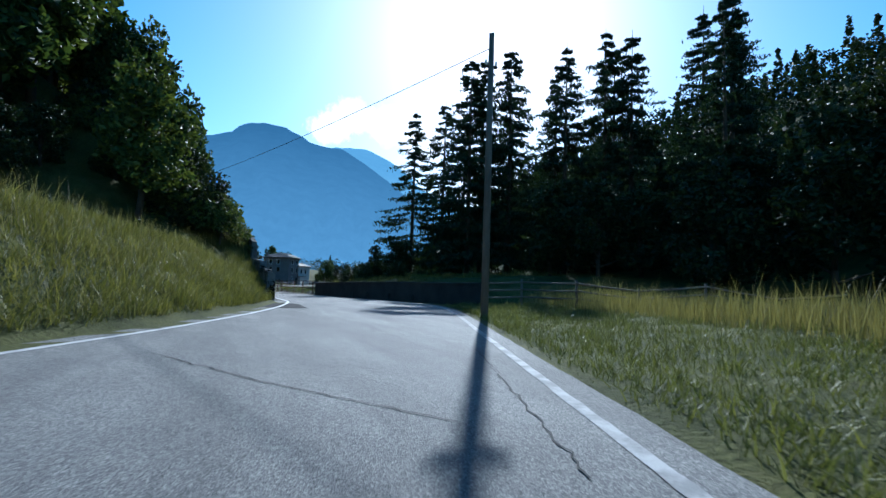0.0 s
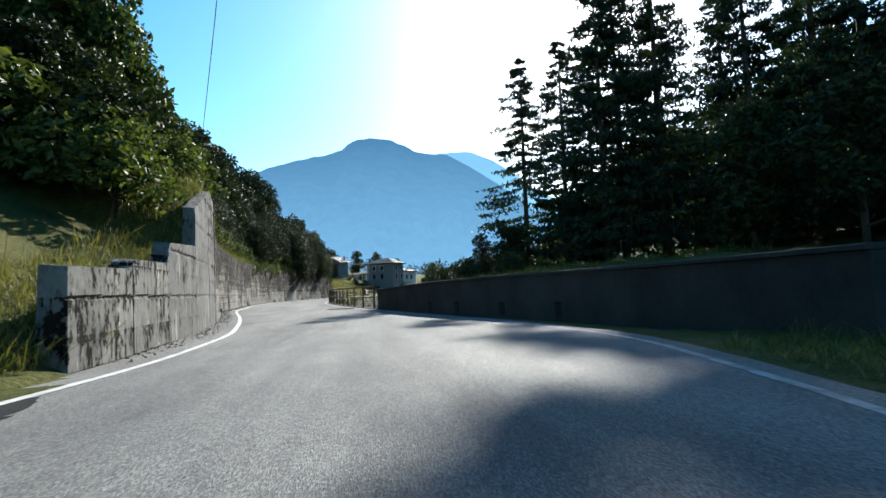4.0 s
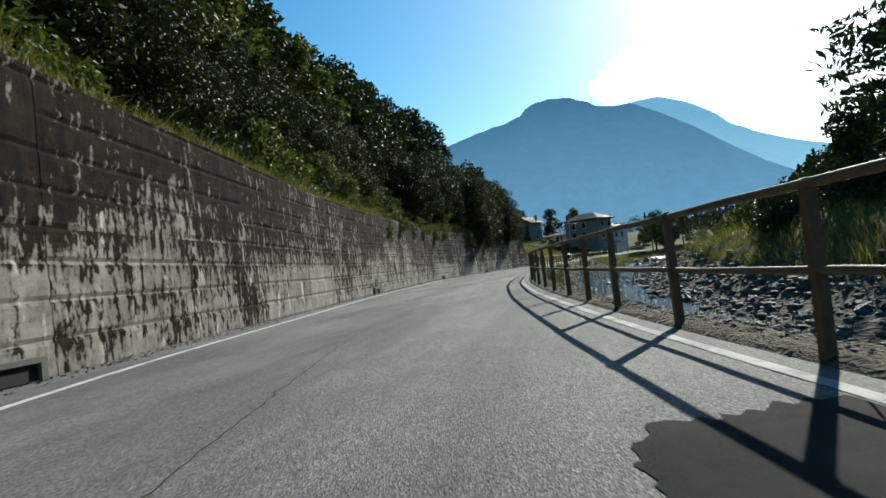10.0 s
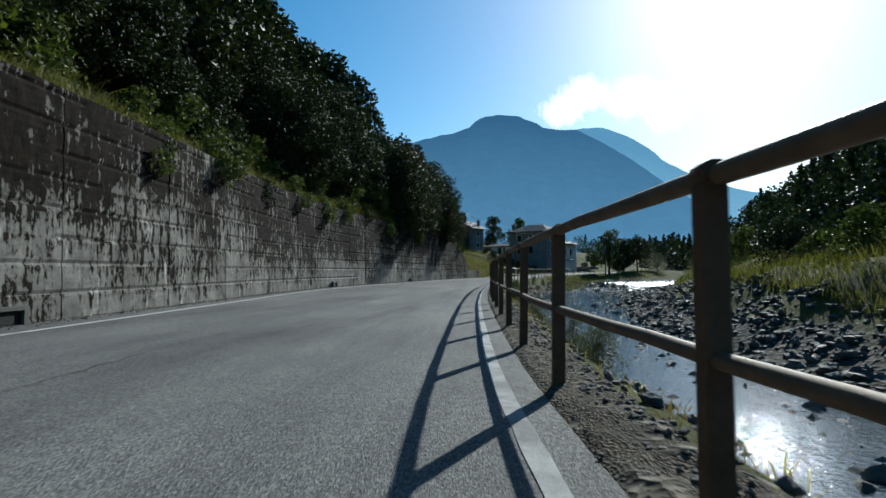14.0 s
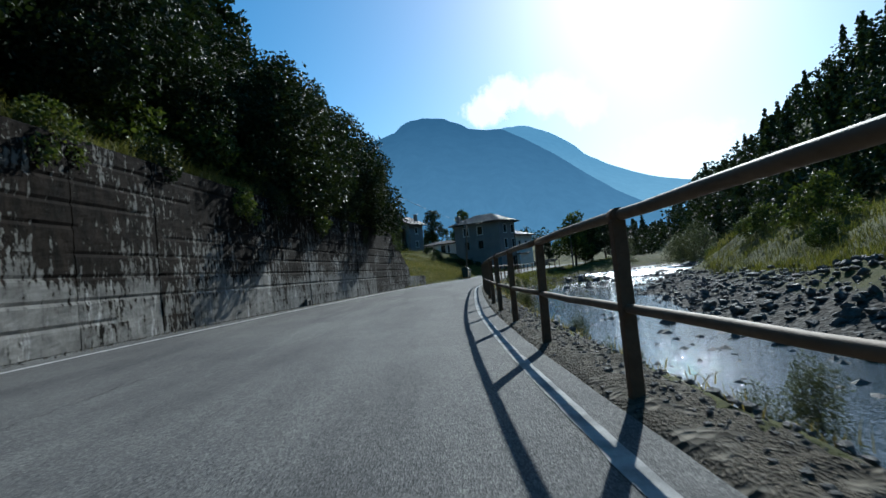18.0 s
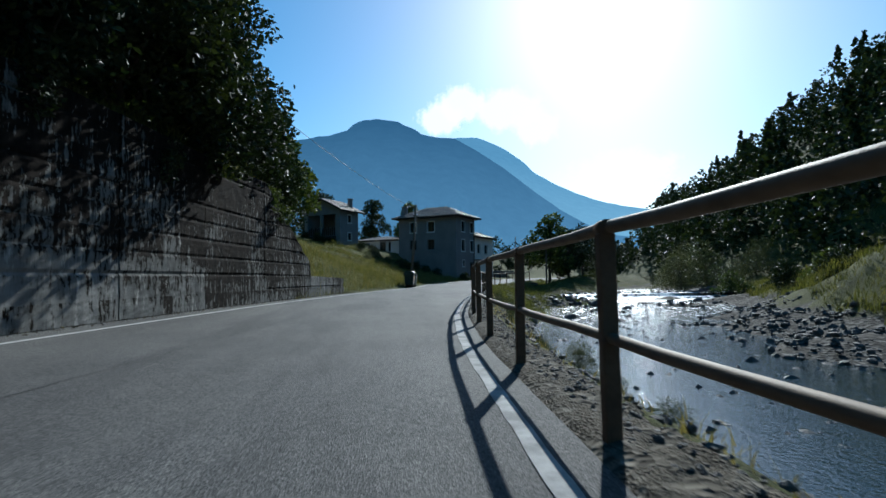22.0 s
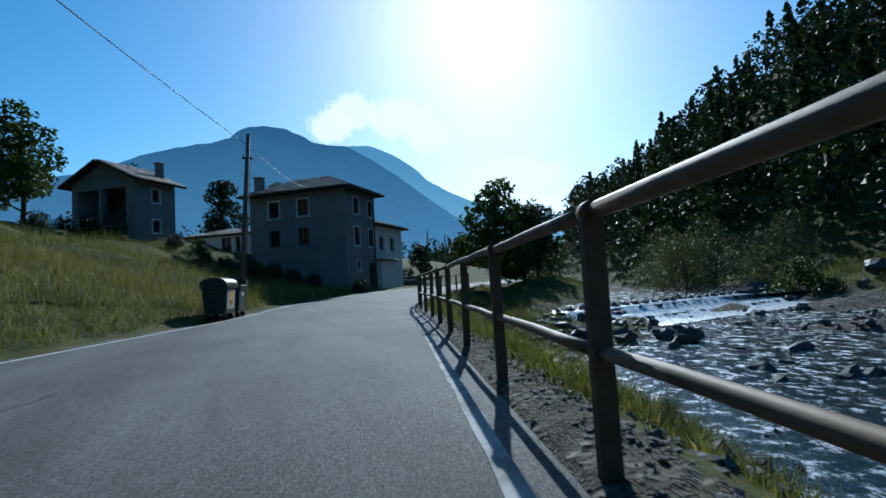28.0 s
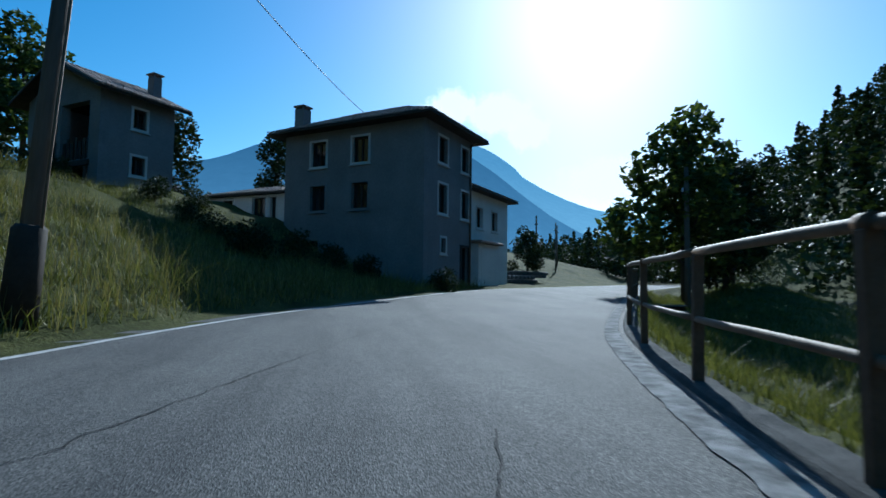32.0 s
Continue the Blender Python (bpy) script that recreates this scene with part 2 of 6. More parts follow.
M_WALL = wall_concrete("rough_wall_concrete", -0.14, 0.175, 0.2, (0.1, 0.096, 0.088), (0.225, 0.217, 0.2), (0.4, 0.39, 0.37))
# heavier stains; past y 99 the darker tone also holds the trees' shade
M_WALL_DARK = wall_concrete("blackened_shaded_wall_concrete", -0.04, 0.17, 0.2, (0.08, 0.08, 0.076), (0.2, 0.197, 0.187), (0.34, 0.33, 0.31))
M_WALL_PLAIN = wall_concrete("smooth_wall_concrete", -0.36, -0.2, 0.0, (0.075, 0.075, 0.074), (0.155, 0.152, 0.147), (0.23, 0.225, 0.215))
M_PARAPET = two_scale("parapet_concrete", (0.016, 0.016, 0.016), (0.065, 0.062, 0.058), 0.9, 12, 0.92, 0.6, 0.02)
M_RAIL = two_scale("rusty_brown_steel", (0.06, 0.034, 0.02), (0.17, 0.11, 0.068), 6, 40, 0.75, 0.4, 0.005, metal=0.1)
M_PIPE = two_scale("worn_brown_pipe", (0.07, 0.052, 0.036), (0.2, 0.14, 0.09), 7, 50, 0.68, 0.35, 0.004, metal=0.12)
M_BARK = two_scale("bark", (0.03, 0.024, 0.018), (0.1, 0.08, 0.06), 3, 18, 0.95, 1.0, 0.03, scale=(1, 1, 0.25))
M_POLE = two_scale("weathered_pole_wood", (0.07, 0.055, 0.042), (0.19, 0.16, 0.13), 3, 22, 0.85, 0.6, 0.01, scale=(1, 1, 0.12))
M_STONE = two_scale("river_stone", (0.03, 0.029, 0.027), (0.15, 0.145, 0.135), 1.2, 16, 0.75, 0.8, 0.03)
M_STONE_WET = two_scale("wet_dark_stone", (0.025, 0.024, 0.022), (0.1, 0.095, 0.088), 1.5, 16, 0.62, 0.6, 0.02)
M_BED = two_scale("river_gravel", (0.05, 0.05, 0.042), (0.21, 0.2, 0.175), 1.5, 22, 0.85, 1.0, 0.06)
M_PLASTER = two_scale("grey_house_plaster", (0.13, 0.124, 0.124), (0.25, 0.238, 0.232), 0.5, 9, 0.92, 0.4, 0.01)
M_PLASTER_PALE = two_scale("pale_house_plaster", (0.5, 0.47, 0.43), (0.7, 0.67, 0.62), 0.6, 9, 0.92, 0.4, 0.01)
M_TILE = two_scale("roof_tile", (0.1, 0.075, 0.06), (0.3, 0.24, 0.2), 1.5, 14, 0.6, 0.6, 0.02)
M_TRIM = two_scale("window_surround_stone", (0.42, 0.4, 0.37), (0.6, 0.58, 0.54), 2, 20, 0.85, 0.3)
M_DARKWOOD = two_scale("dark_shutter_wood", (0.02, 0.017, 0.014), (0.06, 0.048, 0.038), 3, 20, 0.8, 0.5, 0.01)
M_BIN = two_scale("dark_green_bin_plastic", (0.012, 0.028, 0.024), (0.03, 0.055, 0.048), 2, 25, 0.45, 0.15, 0.003)
M_BIN_PALE = two_scale("grey_bin_panel", (0.3, 0.32, 0.33), (0.42, 0.44, 0.45), 2, 25, 0.5, 0.15, 0.003)
M_RUBBER = two_scale("black_rubber", (0.01, 0.01, 0.01), (0.025, 0.025, 0.025), 3, 30, 0.8)
M_YELLOW = two_scale("yellow_sticker", (0.62, 0.33, 0.02), (0.78, 0.45, 0.04), 6, 40, 0.5, 0.05)
M_RED = two_scale("red_sticker", (0.32, 0.06, 0.03), (0.45, 0.1, 0.05), 6, 40, 0.5, 0.05)
M_WHITE = two_scale("white_sticker", (0.6, 0.6, 0.6), (0.78, 0.78, 0.78), 6, 40, 0.5, 0.05)
M_WIRE = two_scale("black_cable", (0.01, 0.01, 0.01), (0.03, 0.03, 0.03), 3, 20, 0.6)
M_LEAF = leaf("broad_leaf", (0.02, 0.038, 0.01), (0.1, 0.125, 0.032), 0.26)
# darker copy of the broad leaf, with the shade of the trees in its colour
M_LEAF_DARK = leaf("leaf_darkened_for_shade", (0.01, 0.019, 0.007), (0.036, 0.05, 0.016), 0.14)
M_NEEDLE = leaf("spruce_needle", (0.012, 0.024, 0.014), (0.035, 0.055, 0.028), 0.2)
M_WILLOW = leaf("willow_leaf", (0.028, 0.036, 0.019), (0.1, 0.112, 0.06), 0.25)
M_GRASS = leaf("grass_blade", (0.045, 0.055, 0.013), (0.2, 0.185, 0.062), 0.3)
M_GRASS_DRY = leaf("dry_grass_blade", (0.11, 0.09, 0.036), (0.3, 0.255, 0.12), 0.3)


def water():
    m, n, l, b = make("stream_water", 0.04, 0, 0.6)
    b.inputs["IOR"].default_value = 1.6
    v = coords(n, l)
    sep, quick = n.new("ShaderNodeSeparateXYZ"), n.new("ShaderNodeMapRange")
    l.new(v, sep.inputs[0])
    for k, q in enumerate((112.0, 134.0, 0.0, 1.0)):
        quick.inputs[k + 1].default_value = q
    l.new(sep.outputs[1], quick.inputs[0])
    froth = ramp(n, l, noisy(n, l, coords(n, l, (1, 0.8, 1)), 3.2, 11, 0.8), [(0.51, (0, 0, 0)), (0.6, (1, 1, 1))])
    froth = mixed(n, l, 1.0, froth, quick.outputs[0], "MULTIPLY")
    l.new(mixed(n, l, froth, (0.012, 0.025, 0.03), (0.7, 0.74, 0.78)), b.inputs["Base Color"])
    l.new(ramp(n, l, froth, [(0.0, (0.04, 0.04, 0.04)), (1.0, (0.5, 0.5, 0.5))]), b.inputs["Roughness"])
    w = n.new("ShaderNodeMath")
    w.operation = "ADD"
    l.new(noisy(n, l, coords(n, l, (1, 0.6, 1)), 2.2, 3), w.inputs[0])
    l.new(noisy(n, l, v, 11, 3), w.inputs[1])
    bumped(n, l, b, w.outputs[0], 0.3, 0.05)
    return m


M_WATER = water()


def white_water():
    m, n, l, b = make("foaming_water", 0.25, 0, 0.6)
    v = coords(n, l, (1, 1, 0.3))
    l.new(ramp(n, l, noisy(n, l, v, 5, 8, 0.75), [(0.36, (0.05, 0.07, 0.08)), (0.52, (0.85, 0.87, 0.88))]), b.inputs["Base Color"])
    bumped(n, l, b, noisy(n, l, v, 9, 6), 0.8, 0.06)
    return m


M_FOAM = white_water()


# ---- mesh helpers ----
def mesh_np(name, verts, faces, mat, smooth=False):
    me = bpy.data.meshes.new(name)
    me.from_pydata(np.asarray(verts, float).tolist(), [], np.asarray(faces).tolist() if isinstance(faces, np.ndarray) else faces)
    me.materials.append(mat)
    if smooth:
        me.polygons.foreach_set("use_smooth", np.ones(len(me.polygons), bool))
    me.update()
    return me


def part(name, data, material, parent, label=""):
    """Links a bmesh or a mesh as one part under a thing or a part."""
    if isinstance(data, bmesh.types.BMesh):
        me = bpy.data.meshes.new(name)
        data.to_mesh(me)
        data.free()
        me.materials.append(material)
    else:
        me = data
    ob = new(name, me)
    ob.parent = parent
    if label:
        ob["label"] = label
    return ob


def thing(name, label, category, group="", at=None, kind=""):
    ob = new(name)
    ob.empty_display_size = 0.2
    if at is not None:
        ob.matrix_basis = at
    return tagged(ob, label, category, group, kind)


def setting(name, me, label, category=""):
    return tagged(new(name, me), label, category or name.split("_")[0], kind="structure")


def box(x0, x1, y0, y1, z0, z1, bevel=0.0, seg=1):
    bm = bmesh.new()
    bmesh.ops.create_cube(bm, size=1, matrix=Matrix.LocRotScale(((x0 + x1) / 2, (y0 + y1) / 2, (z0 + z1) / 2), None, (x1 - x0, y1 - y0, z1 - z0)))
    if bevel:
        bmesh.ops.bevel(bm, geom=bm.edges[:], offset=bevel, segments=seg, affect="EDGES", profile=0.6)
    return bm


def add_box(bm, x0, x1, y0, y1, z0, z1, m=None):
    mat = Matrix.LocRotScale(((x0 + x1) / 2, (y0 + y1) / 2, (z0 + z1) / 2), None, (x1 - x0, y1 - y0, z1 - z0))
    bmesh.ops.create_cube(bm, size=1, matrix=m @ mat if m else mat)
    return bm


def tube(points, radii, sides=8, caps=True):
    """A tapering tube along points, as a bmesh."""
    bm = bmesh.new()
    pts = [Vector(p) for p in points]
    rings = []
    for i, p in enumerate(pts):
        d = (pts[min(i + 1, len(pts) - 1)] - pts[max(i - 1, 0)]).normalized()
        a = d.orthogonal().normalized() if abs(d.z) > 0.9 else d.cross(Vector((0, 0, 1))).normalized()
        c = d.cross(a)
        r = radii[i] if isinstance(radii, (list, tuple)) else radii
        rings.append([bm.verts.new(p + r * (math.cos(k * math.tau / sides) * a + math.sin(k * math.tau / sides) * c)) for k in range(sides)])
    for q, w in zip(rings, rings[1:]):
        for k in range(sides):
            f = bm.faces.new((q[k], q[(k + 1) % sides], w[(k + 1) % sides], w[k]))
            f.smooth = True
    if caps:
        bm.faces.new(rings[0][::-1])
        bm.faces.new(rings[-1])
    bm.normal_update()
    return bm


def shell(us, vs, solid, place):
    """A closed slab over a grid of cells; solid says which cells stand, place(u, v, back) gives a corner."""
    bm = bmesh.new()
    made = {}

    def at(i, j, k):
        if (i, j, k) not in made:
            made[i, j, k] = bm.verts.new(place(us[i], vs[j], k))
        return made[i, j, k]

    nu, nv = len(us) - 1, len(vs) - 1
    full = {(i, j) for i in range(nu) for j in range(nv) if solid((us[i] + us[i + 1]) / 2, (vs[j] + vs[j + 1]) / 2)}
    for i, j in sorted(full):
        for k in (0, 1):
            bm.faces.new((at(i, j, k), at(i + 1, j, k), at(i + 1, j + 1, k), at(i, j + 1, k)))
        for di, dj, a, b in ((-1, 0, (i, j), (i, j + 1)), (1, 0, (i + 1, j), (i + 1, j + 1)), (0, -1, (i, j), (i + 1, j)), (0, 1, (i, j + 1), (i + 1, j + 1))):
            if (i + di, j + dj) not in full:
                bm.faces.new((at(*a, 0), at(*b, 0), at(*b, 1), at(*a, 1)))
    bmesh.ops.recalc_face_normals(bm, faces=bm.faces[:])
    return bm


def slab(w0, w1, h0, h1, y0, y1, holes=()):
    """An upright slab with rectangular openings (x0, x1, z0, z1), as one closed shell."""
    us = sorted({w0, w1, *[v for o in holes for v in o[:2]]})
    vs = sorted({h0, h1, *[v for o in holes for v in o[2:]]})
    return shell(us, vs, lambda u, v: not any(o[0] < u < o[1] and o[2] < v < o[3] for o in holes), lambda u, v, k: (u, y1 if k else y0, v))


def fbm(x, y, s, seed=0.0):
    return noise.fractal(Vector((x * s, y * s, seed)), 1.0, 2.0, 4)


# ---- plan: the road's two painted edges, by the distance along the valley ----
KY = [-80, -20, 0, 10, 15, 20, 25, 30, 35, 40, 45, 50, 54, 57, 60, 65, 70, 75, 80, 85, 90, 95, 100, 105, 110, 115, 120, 125, 130, 135, 139, 142.2, 146.6, 150, 155, 160, 165, 170, 180, 200, 260, 400]
KL = [-32, -11.4, -4.6, -1.1, 0.25, 1.3, 1.95, 1.75, 0.8, -0.3, -1.55, -2.75, -3.3, -3.7, -4.15, -4.8, -5.15, -5.55, -6.0, -6.1, -5.7, -5.15, -4.5, -3.65, -2.9, -2.05, -0.95, 0.2, 1.5, 2.95, 4.2, 5.1, 6.1, 7.2, 9.6, 12.4, 15.6, 19, 26, 40, 84, 190]
KR = [-26, -5.8, 1.2, 4.45, 6.1, 7.6, 8.6, 7.95, 6.6, 5.45, 4.3, 3.2, 2.5, 2.0, 1.62, 1.12, 0.93, 0.8, 0.76, 0.8, 1.0, 1.38, 1.83, 2.3, 3.05, 4.08, 5.2, 6.58, 7.84, 9.08, 9.97, 10.88, 12.58, 14.45, 17.3, 20.3, 23.6, 27.2, 34.5, 49, 94, 200]


def smooth_knots(ys, vs):
    fine = np.arange(-80, 401, 0.5)
    v = np.interp(fine, ys, vs)
    k = np.exp(-np.linspace(-2, 2, 13) ** 2)
    return fine, np.convolve(np.pad(v, 6, mode="reflect", reflect_type="odd"), k / k.sum(), "valid")


FINE, SL = smooth_knots(KY, KL)
_, SR = smooth_knots(KY, KR)


def xl(y):
    return float(np.interp(y, FINE, SL))


def xr(y):
    return float(np.interp(y, FINE, SR))


def zroad(y):
    return float(np.interp(y, [140, 145, 150, 155, 160, 165, 200, 300, 600], [0, 0.03, 0.12, 0.22, 0.35, 0.45, 0.6, 0.8, 3]))


def wall_top(y):
    return float(np.interp(y, [24.4, 26.3, 26.4, 28.4, 28.5, 31.4, 31.5, 34.6, 36, 60, 75, 95, 117.5, 122, 122.1, 127], [1.3, 1.35, 1.5, 1.55, 1.95, 2.15, 3.1, 4.1, 4.0, 3.8, 4.0, 4.2, 4.2, 1.55, 0.95, 0.85]))


def wall_off(y):
    return float(np.interp(y, [24, 30, 36, 42, 60, 90, 127], [0.55, 0.9, 0.75, 0.95, 0.9, 0.85, 0.8]))


# lateral profiles of the land: offsets from the painted edge and heights
LEFT = {
    -80: [(0.5, 0), (0.9, 0.2), (2, 0.95), (4, 2.1), (6, 2.3), (10, 2.6), (18, 3.6), (35, 8), (80, 28), (250, 140), (900, 420)],
    22: [(0.5, 0), (0.9, 0.2), (2, 0.95), (4, 2.1), (6, 2.5), (10, 2.9), (18, 4), (35, 9), (80, 30), (250, 150), (900, 420)],
    129: [(0.5, 0), (0.9, 0.15), (2, 0.7), (4, 1.8), (8, 3.6), (14, 5.4), (22, 7.5), (40, 13), (80, 24), (250, 50), (900, 120)],
    150: [(0.5, 0), (0.9, 0.15), (2, 0.5), (4, 1.05), (8, 2.2), (14, 4.2), (22, 6.4), (40, 9), (80, 14), (250, 28), (900, 80)],
    166: [(0.5, 0), (0.9, 0.05), (2, 0.1), (4, 0.3), (8, 1.2), (14, 3.6), (22, 5.0), (40, 7), (80, 11), (250, 22), (900, 60)],
    400: [(0.5, 0), (0.9, 0.05), (2, 0.1), (4, 0.2), (8, 0.5), (14, 1.2), (22, 2), (40, 3), (80, 6), (250, 14), (900, 40)],
}
RIGHT = {
    -80: [(0.35, 0), (0.7, 0.03), (1.6, 0.06), (3, 0.15), (6, 0.3), (9, 0.3), (14, 0.3), (20, 0.4), (30, 1.2), (45, 5), (900, 5)],
    24: [(0.35, 0), (0.7, 0.03), (1.6, 0.05), (3, 0.1), (6, 0.2), (9, 0.1), (14, 0.1), (20, 0.2), (30, 1.0), (45, 4), (900, 4)],
    34: [(0.35, 0), (0.7, 0.0), (1.2, -0.3), (2.4, -1.5), (4.5, -1.8), (8, -1.8), (11, -1.0), (15, 0.0), (24, 0.6), (45, 2.5), (900, 2.5)],
    44: [(0.35, 0), (0.75, 0.02), (1.1, -0.15), (2.3, -1.4), (3.2, -1.85), (5.8, -1.85), (7.6, -1.3), (9.4, -0.4), (11.4, 1.2), (17, 1.8), (45, 3.2), (900, 3.2)],
    70: [(0.35, 0), (0.75, 0.02), (1.1, -0.15), (2.2, -1.35), (3.0, -1.85), (6.0, -1.85), (7.8, -1.3), (9.6, -0.4), (11.8, 1.4), (18, 2.0), (45, 3.4), (900, 3.4)],
    118: [(0.35, 0), (0.75, 0.02), (1.1, -0.15), (2.2, -1.2), (3.2, -1.85), (8.5, -1.85), (12, -1.4), (15, -0.8), (18, 1.4), (25, 2.4), (45, 3.6), (900, 3.6)],
    132: [(0.35, 0), (0.75, 0.02), (1.1, -0.2), (2.6, -0.9), (4.4, -1.75), (10, -1.85), (16, -1.7), (21, -1.2), (24, 1.0), (31, 2.4), (45, 3.8), (900, 3.8)],
    144: [(0.35, 0), (0.75, 0.0), (1.1, -0.3), (2.6, -0.75), (5, -0.7), (7, -1.1), (12, -1.6), (25, -1.4), (28.5, 0.3), (36, 1.2), (48, 3), (900, 3)],
    160: [(0.35, 0), (0.75, 0.0), (1.1, -0.3), (2.6, -0.5), (5, 0.3), (7, 0.35), (10, -0.6), (12, -1.4), (23, -1.4), (27, -0.2), (36, 1.0), (50, 3), (900, 3)],
    400: [(0.35, 0), (0.75, 0.0), (1.1, -0.05), (2.6, -0.1), (5, 0), (8, 0), (12, 0.2), (20, 0.4), (24, 0.5), (32, 1.0), (50, 3), (900, 3)],
}


def profile(table, y, o):
    ks = sorted(table)
    y = min(max(y, ks[0]), ks[-1])
    i = max(j for j in range(len(ks)) if ks[j] <= y)
    j = min(i + 1, len(ks) - 1)
    a = np.interp(o, *zip(*table[ks[i]]))
    if i == j:
        return float(a)
    t = (y - ks[i]) / (ks[j] - ks[i])
    t = t * t * (3 - 2 * t)
    return float(a + (np.interp(o, *zip(*table[ks[j]])) - a) * t)


def hill_behind_wall(y, o):
    """Height of the land at o metres left of the painted edge where the retaining wall stands."""
    w, h = wall_off(y), wall_top(y)
    if o <= w + 0.12:
        return 0.02
    up = np.interp(o - w, [0.12, 0.4, 1.4, 3, 8, 20, 50, 150, 900], [h - 0.25, h + 0.02, h + 0.35, h + 1.3, h + 5.2, h + 14, h + 38, h + 110, h + 380])
    return float(up)


def hill_right(x, y):
    """The wooded spur across the stream."""
    top = np.interp(y, [-80, 160, 197, 220, 250, 305, 400], [38, 41, 38, 31, 25, 18, 10])
    foot = np.interp(y, [-80, 0, 30, 60, 160, 197, 220, 300, 400], [34, 36, 40, 44, 46, 52, 56, 64, 80])
    t = min(1.0, max(0.0, (x - foot) / (104 - foot)))
    return float(top * t ** 1.15 + max(0.0, x - 104) * 0.08)


def land(x, y):
    """Height of the ground sheet."""
    a, b = xl(y), xr(y)
    z = zroad(y)
    if x < a:
        o = a - x
        h = profile(LEFT, y, o)
        if 24.4 < y < 127:
            k = min(1.0, max(0.0, (y - 24.4) / 9), (127 - y) / 6)
            h = h + (hill_behind_wall(y, o) - h) * k if o > wall_off(y) + 0.12 else -0.06
        amp = min(0.6, max(0.0, (o - 1.2) * 0.05))
    elif x > b:
        o = x - b
        h = profile(RIGHT, y, o) + hill_right(x, y)
        amp = min(0.6, max(0.0, (o - 1.0) * 0.035))
    else:
        return z - 0.06
    return z + h + amp * fbm(x, y, 0.35, 3.1) + (0.06 * fbm(x, y, 1.7, 9.0) if o > 0.8 else 0)


def ground_sheet():
    ys = np.r_[np.arange(-80, -12, 4.0), np.arange(-12, 20, 0.8), np.arange(20, 180, 0.6), np.arange(180, 260, 4), np.arange(260, 401, 20)]
    lo = [900, 500, 250, 150, 100, 80, 60, 50, 40, 32, 26, 20, 16, 13, 10, 8, 6.5, 5.2, 4.2, 3.4, 2.8, 2.3, 1.9, 1.6, 1.35, 1.15]
    ro = [0.35, 0.55, 0.75, 0.9, 1.1, 1.4, 1.8, 2.2, 2.7, 3.2, 4, 5, 6, 7, 8, 9, 10, 11, 12, 13, 14, 15, 17, 19, 22, 26, 32, 40, 50, 65, 85, 105, 150, 250, 500, 900]
    rows = []
    for y in ys:
        a, b, w = xl(y), xr(y), wall_off(y)
        cols = [a - o for o in lo]
        if 24.4 < y < 127:
            cols = [min(c, a - w - 0.16) for c in cols] + [a - w - 0.13, a - w - 0.11, a - 0.5, a - 0.1, a + 0.1]
        else:
            cols += [a - 0.95, a - 0.85, a - 0.5, a - 0.1, a + 0.1]
        cols += [(a + b) / 2, b - 0.1] + [b + o for o in ro]
        rows.append([(x, y, land(x, y)) for x in cols])
    n = len(rows[0])
    verts = [v for r in rows for v in r]
    faces = [(i * n + j, i * n + j + 1, (i + 1) * n + j + 1, (i + 1) * n + j) for i in range(len(rows) - 1) for j in range(n - 1)]
    return mesh_np("ground", verts, faces, M_GROUND, True)


setting("ground", ground_sheet(), "uneven grassy valley floor rising to wooded slopes", "ground")


def strip(name, y0, y1, left, right, mat, step=0.5, lift=0.0, cols=2, rough=0.0):
    """A sheet that follows the road between two lines given as functions of y."""
    ys = np.arange(y0, y1 + 1e-6, step)
    verts, faces = [], []
    for y in ys:
        for k in range(cols):
            x = left(y) + (right(y) - left(y)) * k / (cols - 1)
            verts.append((x, y, zroad(y) + lift + rough * fbm(x, y, 1.3, 5)))
    for i in range(len(ys) - 1):
        for k in range(cols - 1):
            q = i * cols + k
            faces.append((q, q + 1, q + cols + 1, q + cols))
    return mesh_np(name, verts, faces, mat, True)


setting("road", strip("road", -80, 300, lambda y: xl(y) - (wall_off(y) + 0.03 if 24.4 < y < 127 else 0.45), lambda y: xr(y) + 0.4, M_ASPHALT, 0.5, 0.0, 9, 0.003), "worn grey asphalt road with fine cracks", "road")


def ragged(y, s):
    return 0.016 * noise.noise(Vector((y * 3.1, s, 0))) + 0.01 * noise.noise(Vector((y * 9, s, 2)))


setting("line_left", strip("line_left", -80, 250, lambda y: xl(y) - 0.06 + ragged(y, 1), lambda y: xl(y) + 0.06 + ragged(y, 7), M_PAINT, 0.2, 0.005), "thin worn white edge line painted on asphalt", "road line")
setting("line_right", strip("line_right", -80, 250, lambda y: xr(y) - 0.055 + ragged(y, 3), lambda y: xr(y) + 0.055 + ragged(y, 9), M_PAINT_WORN, 0.2, 0.005), "thin worn white edge line painted on asphalt", "road line")


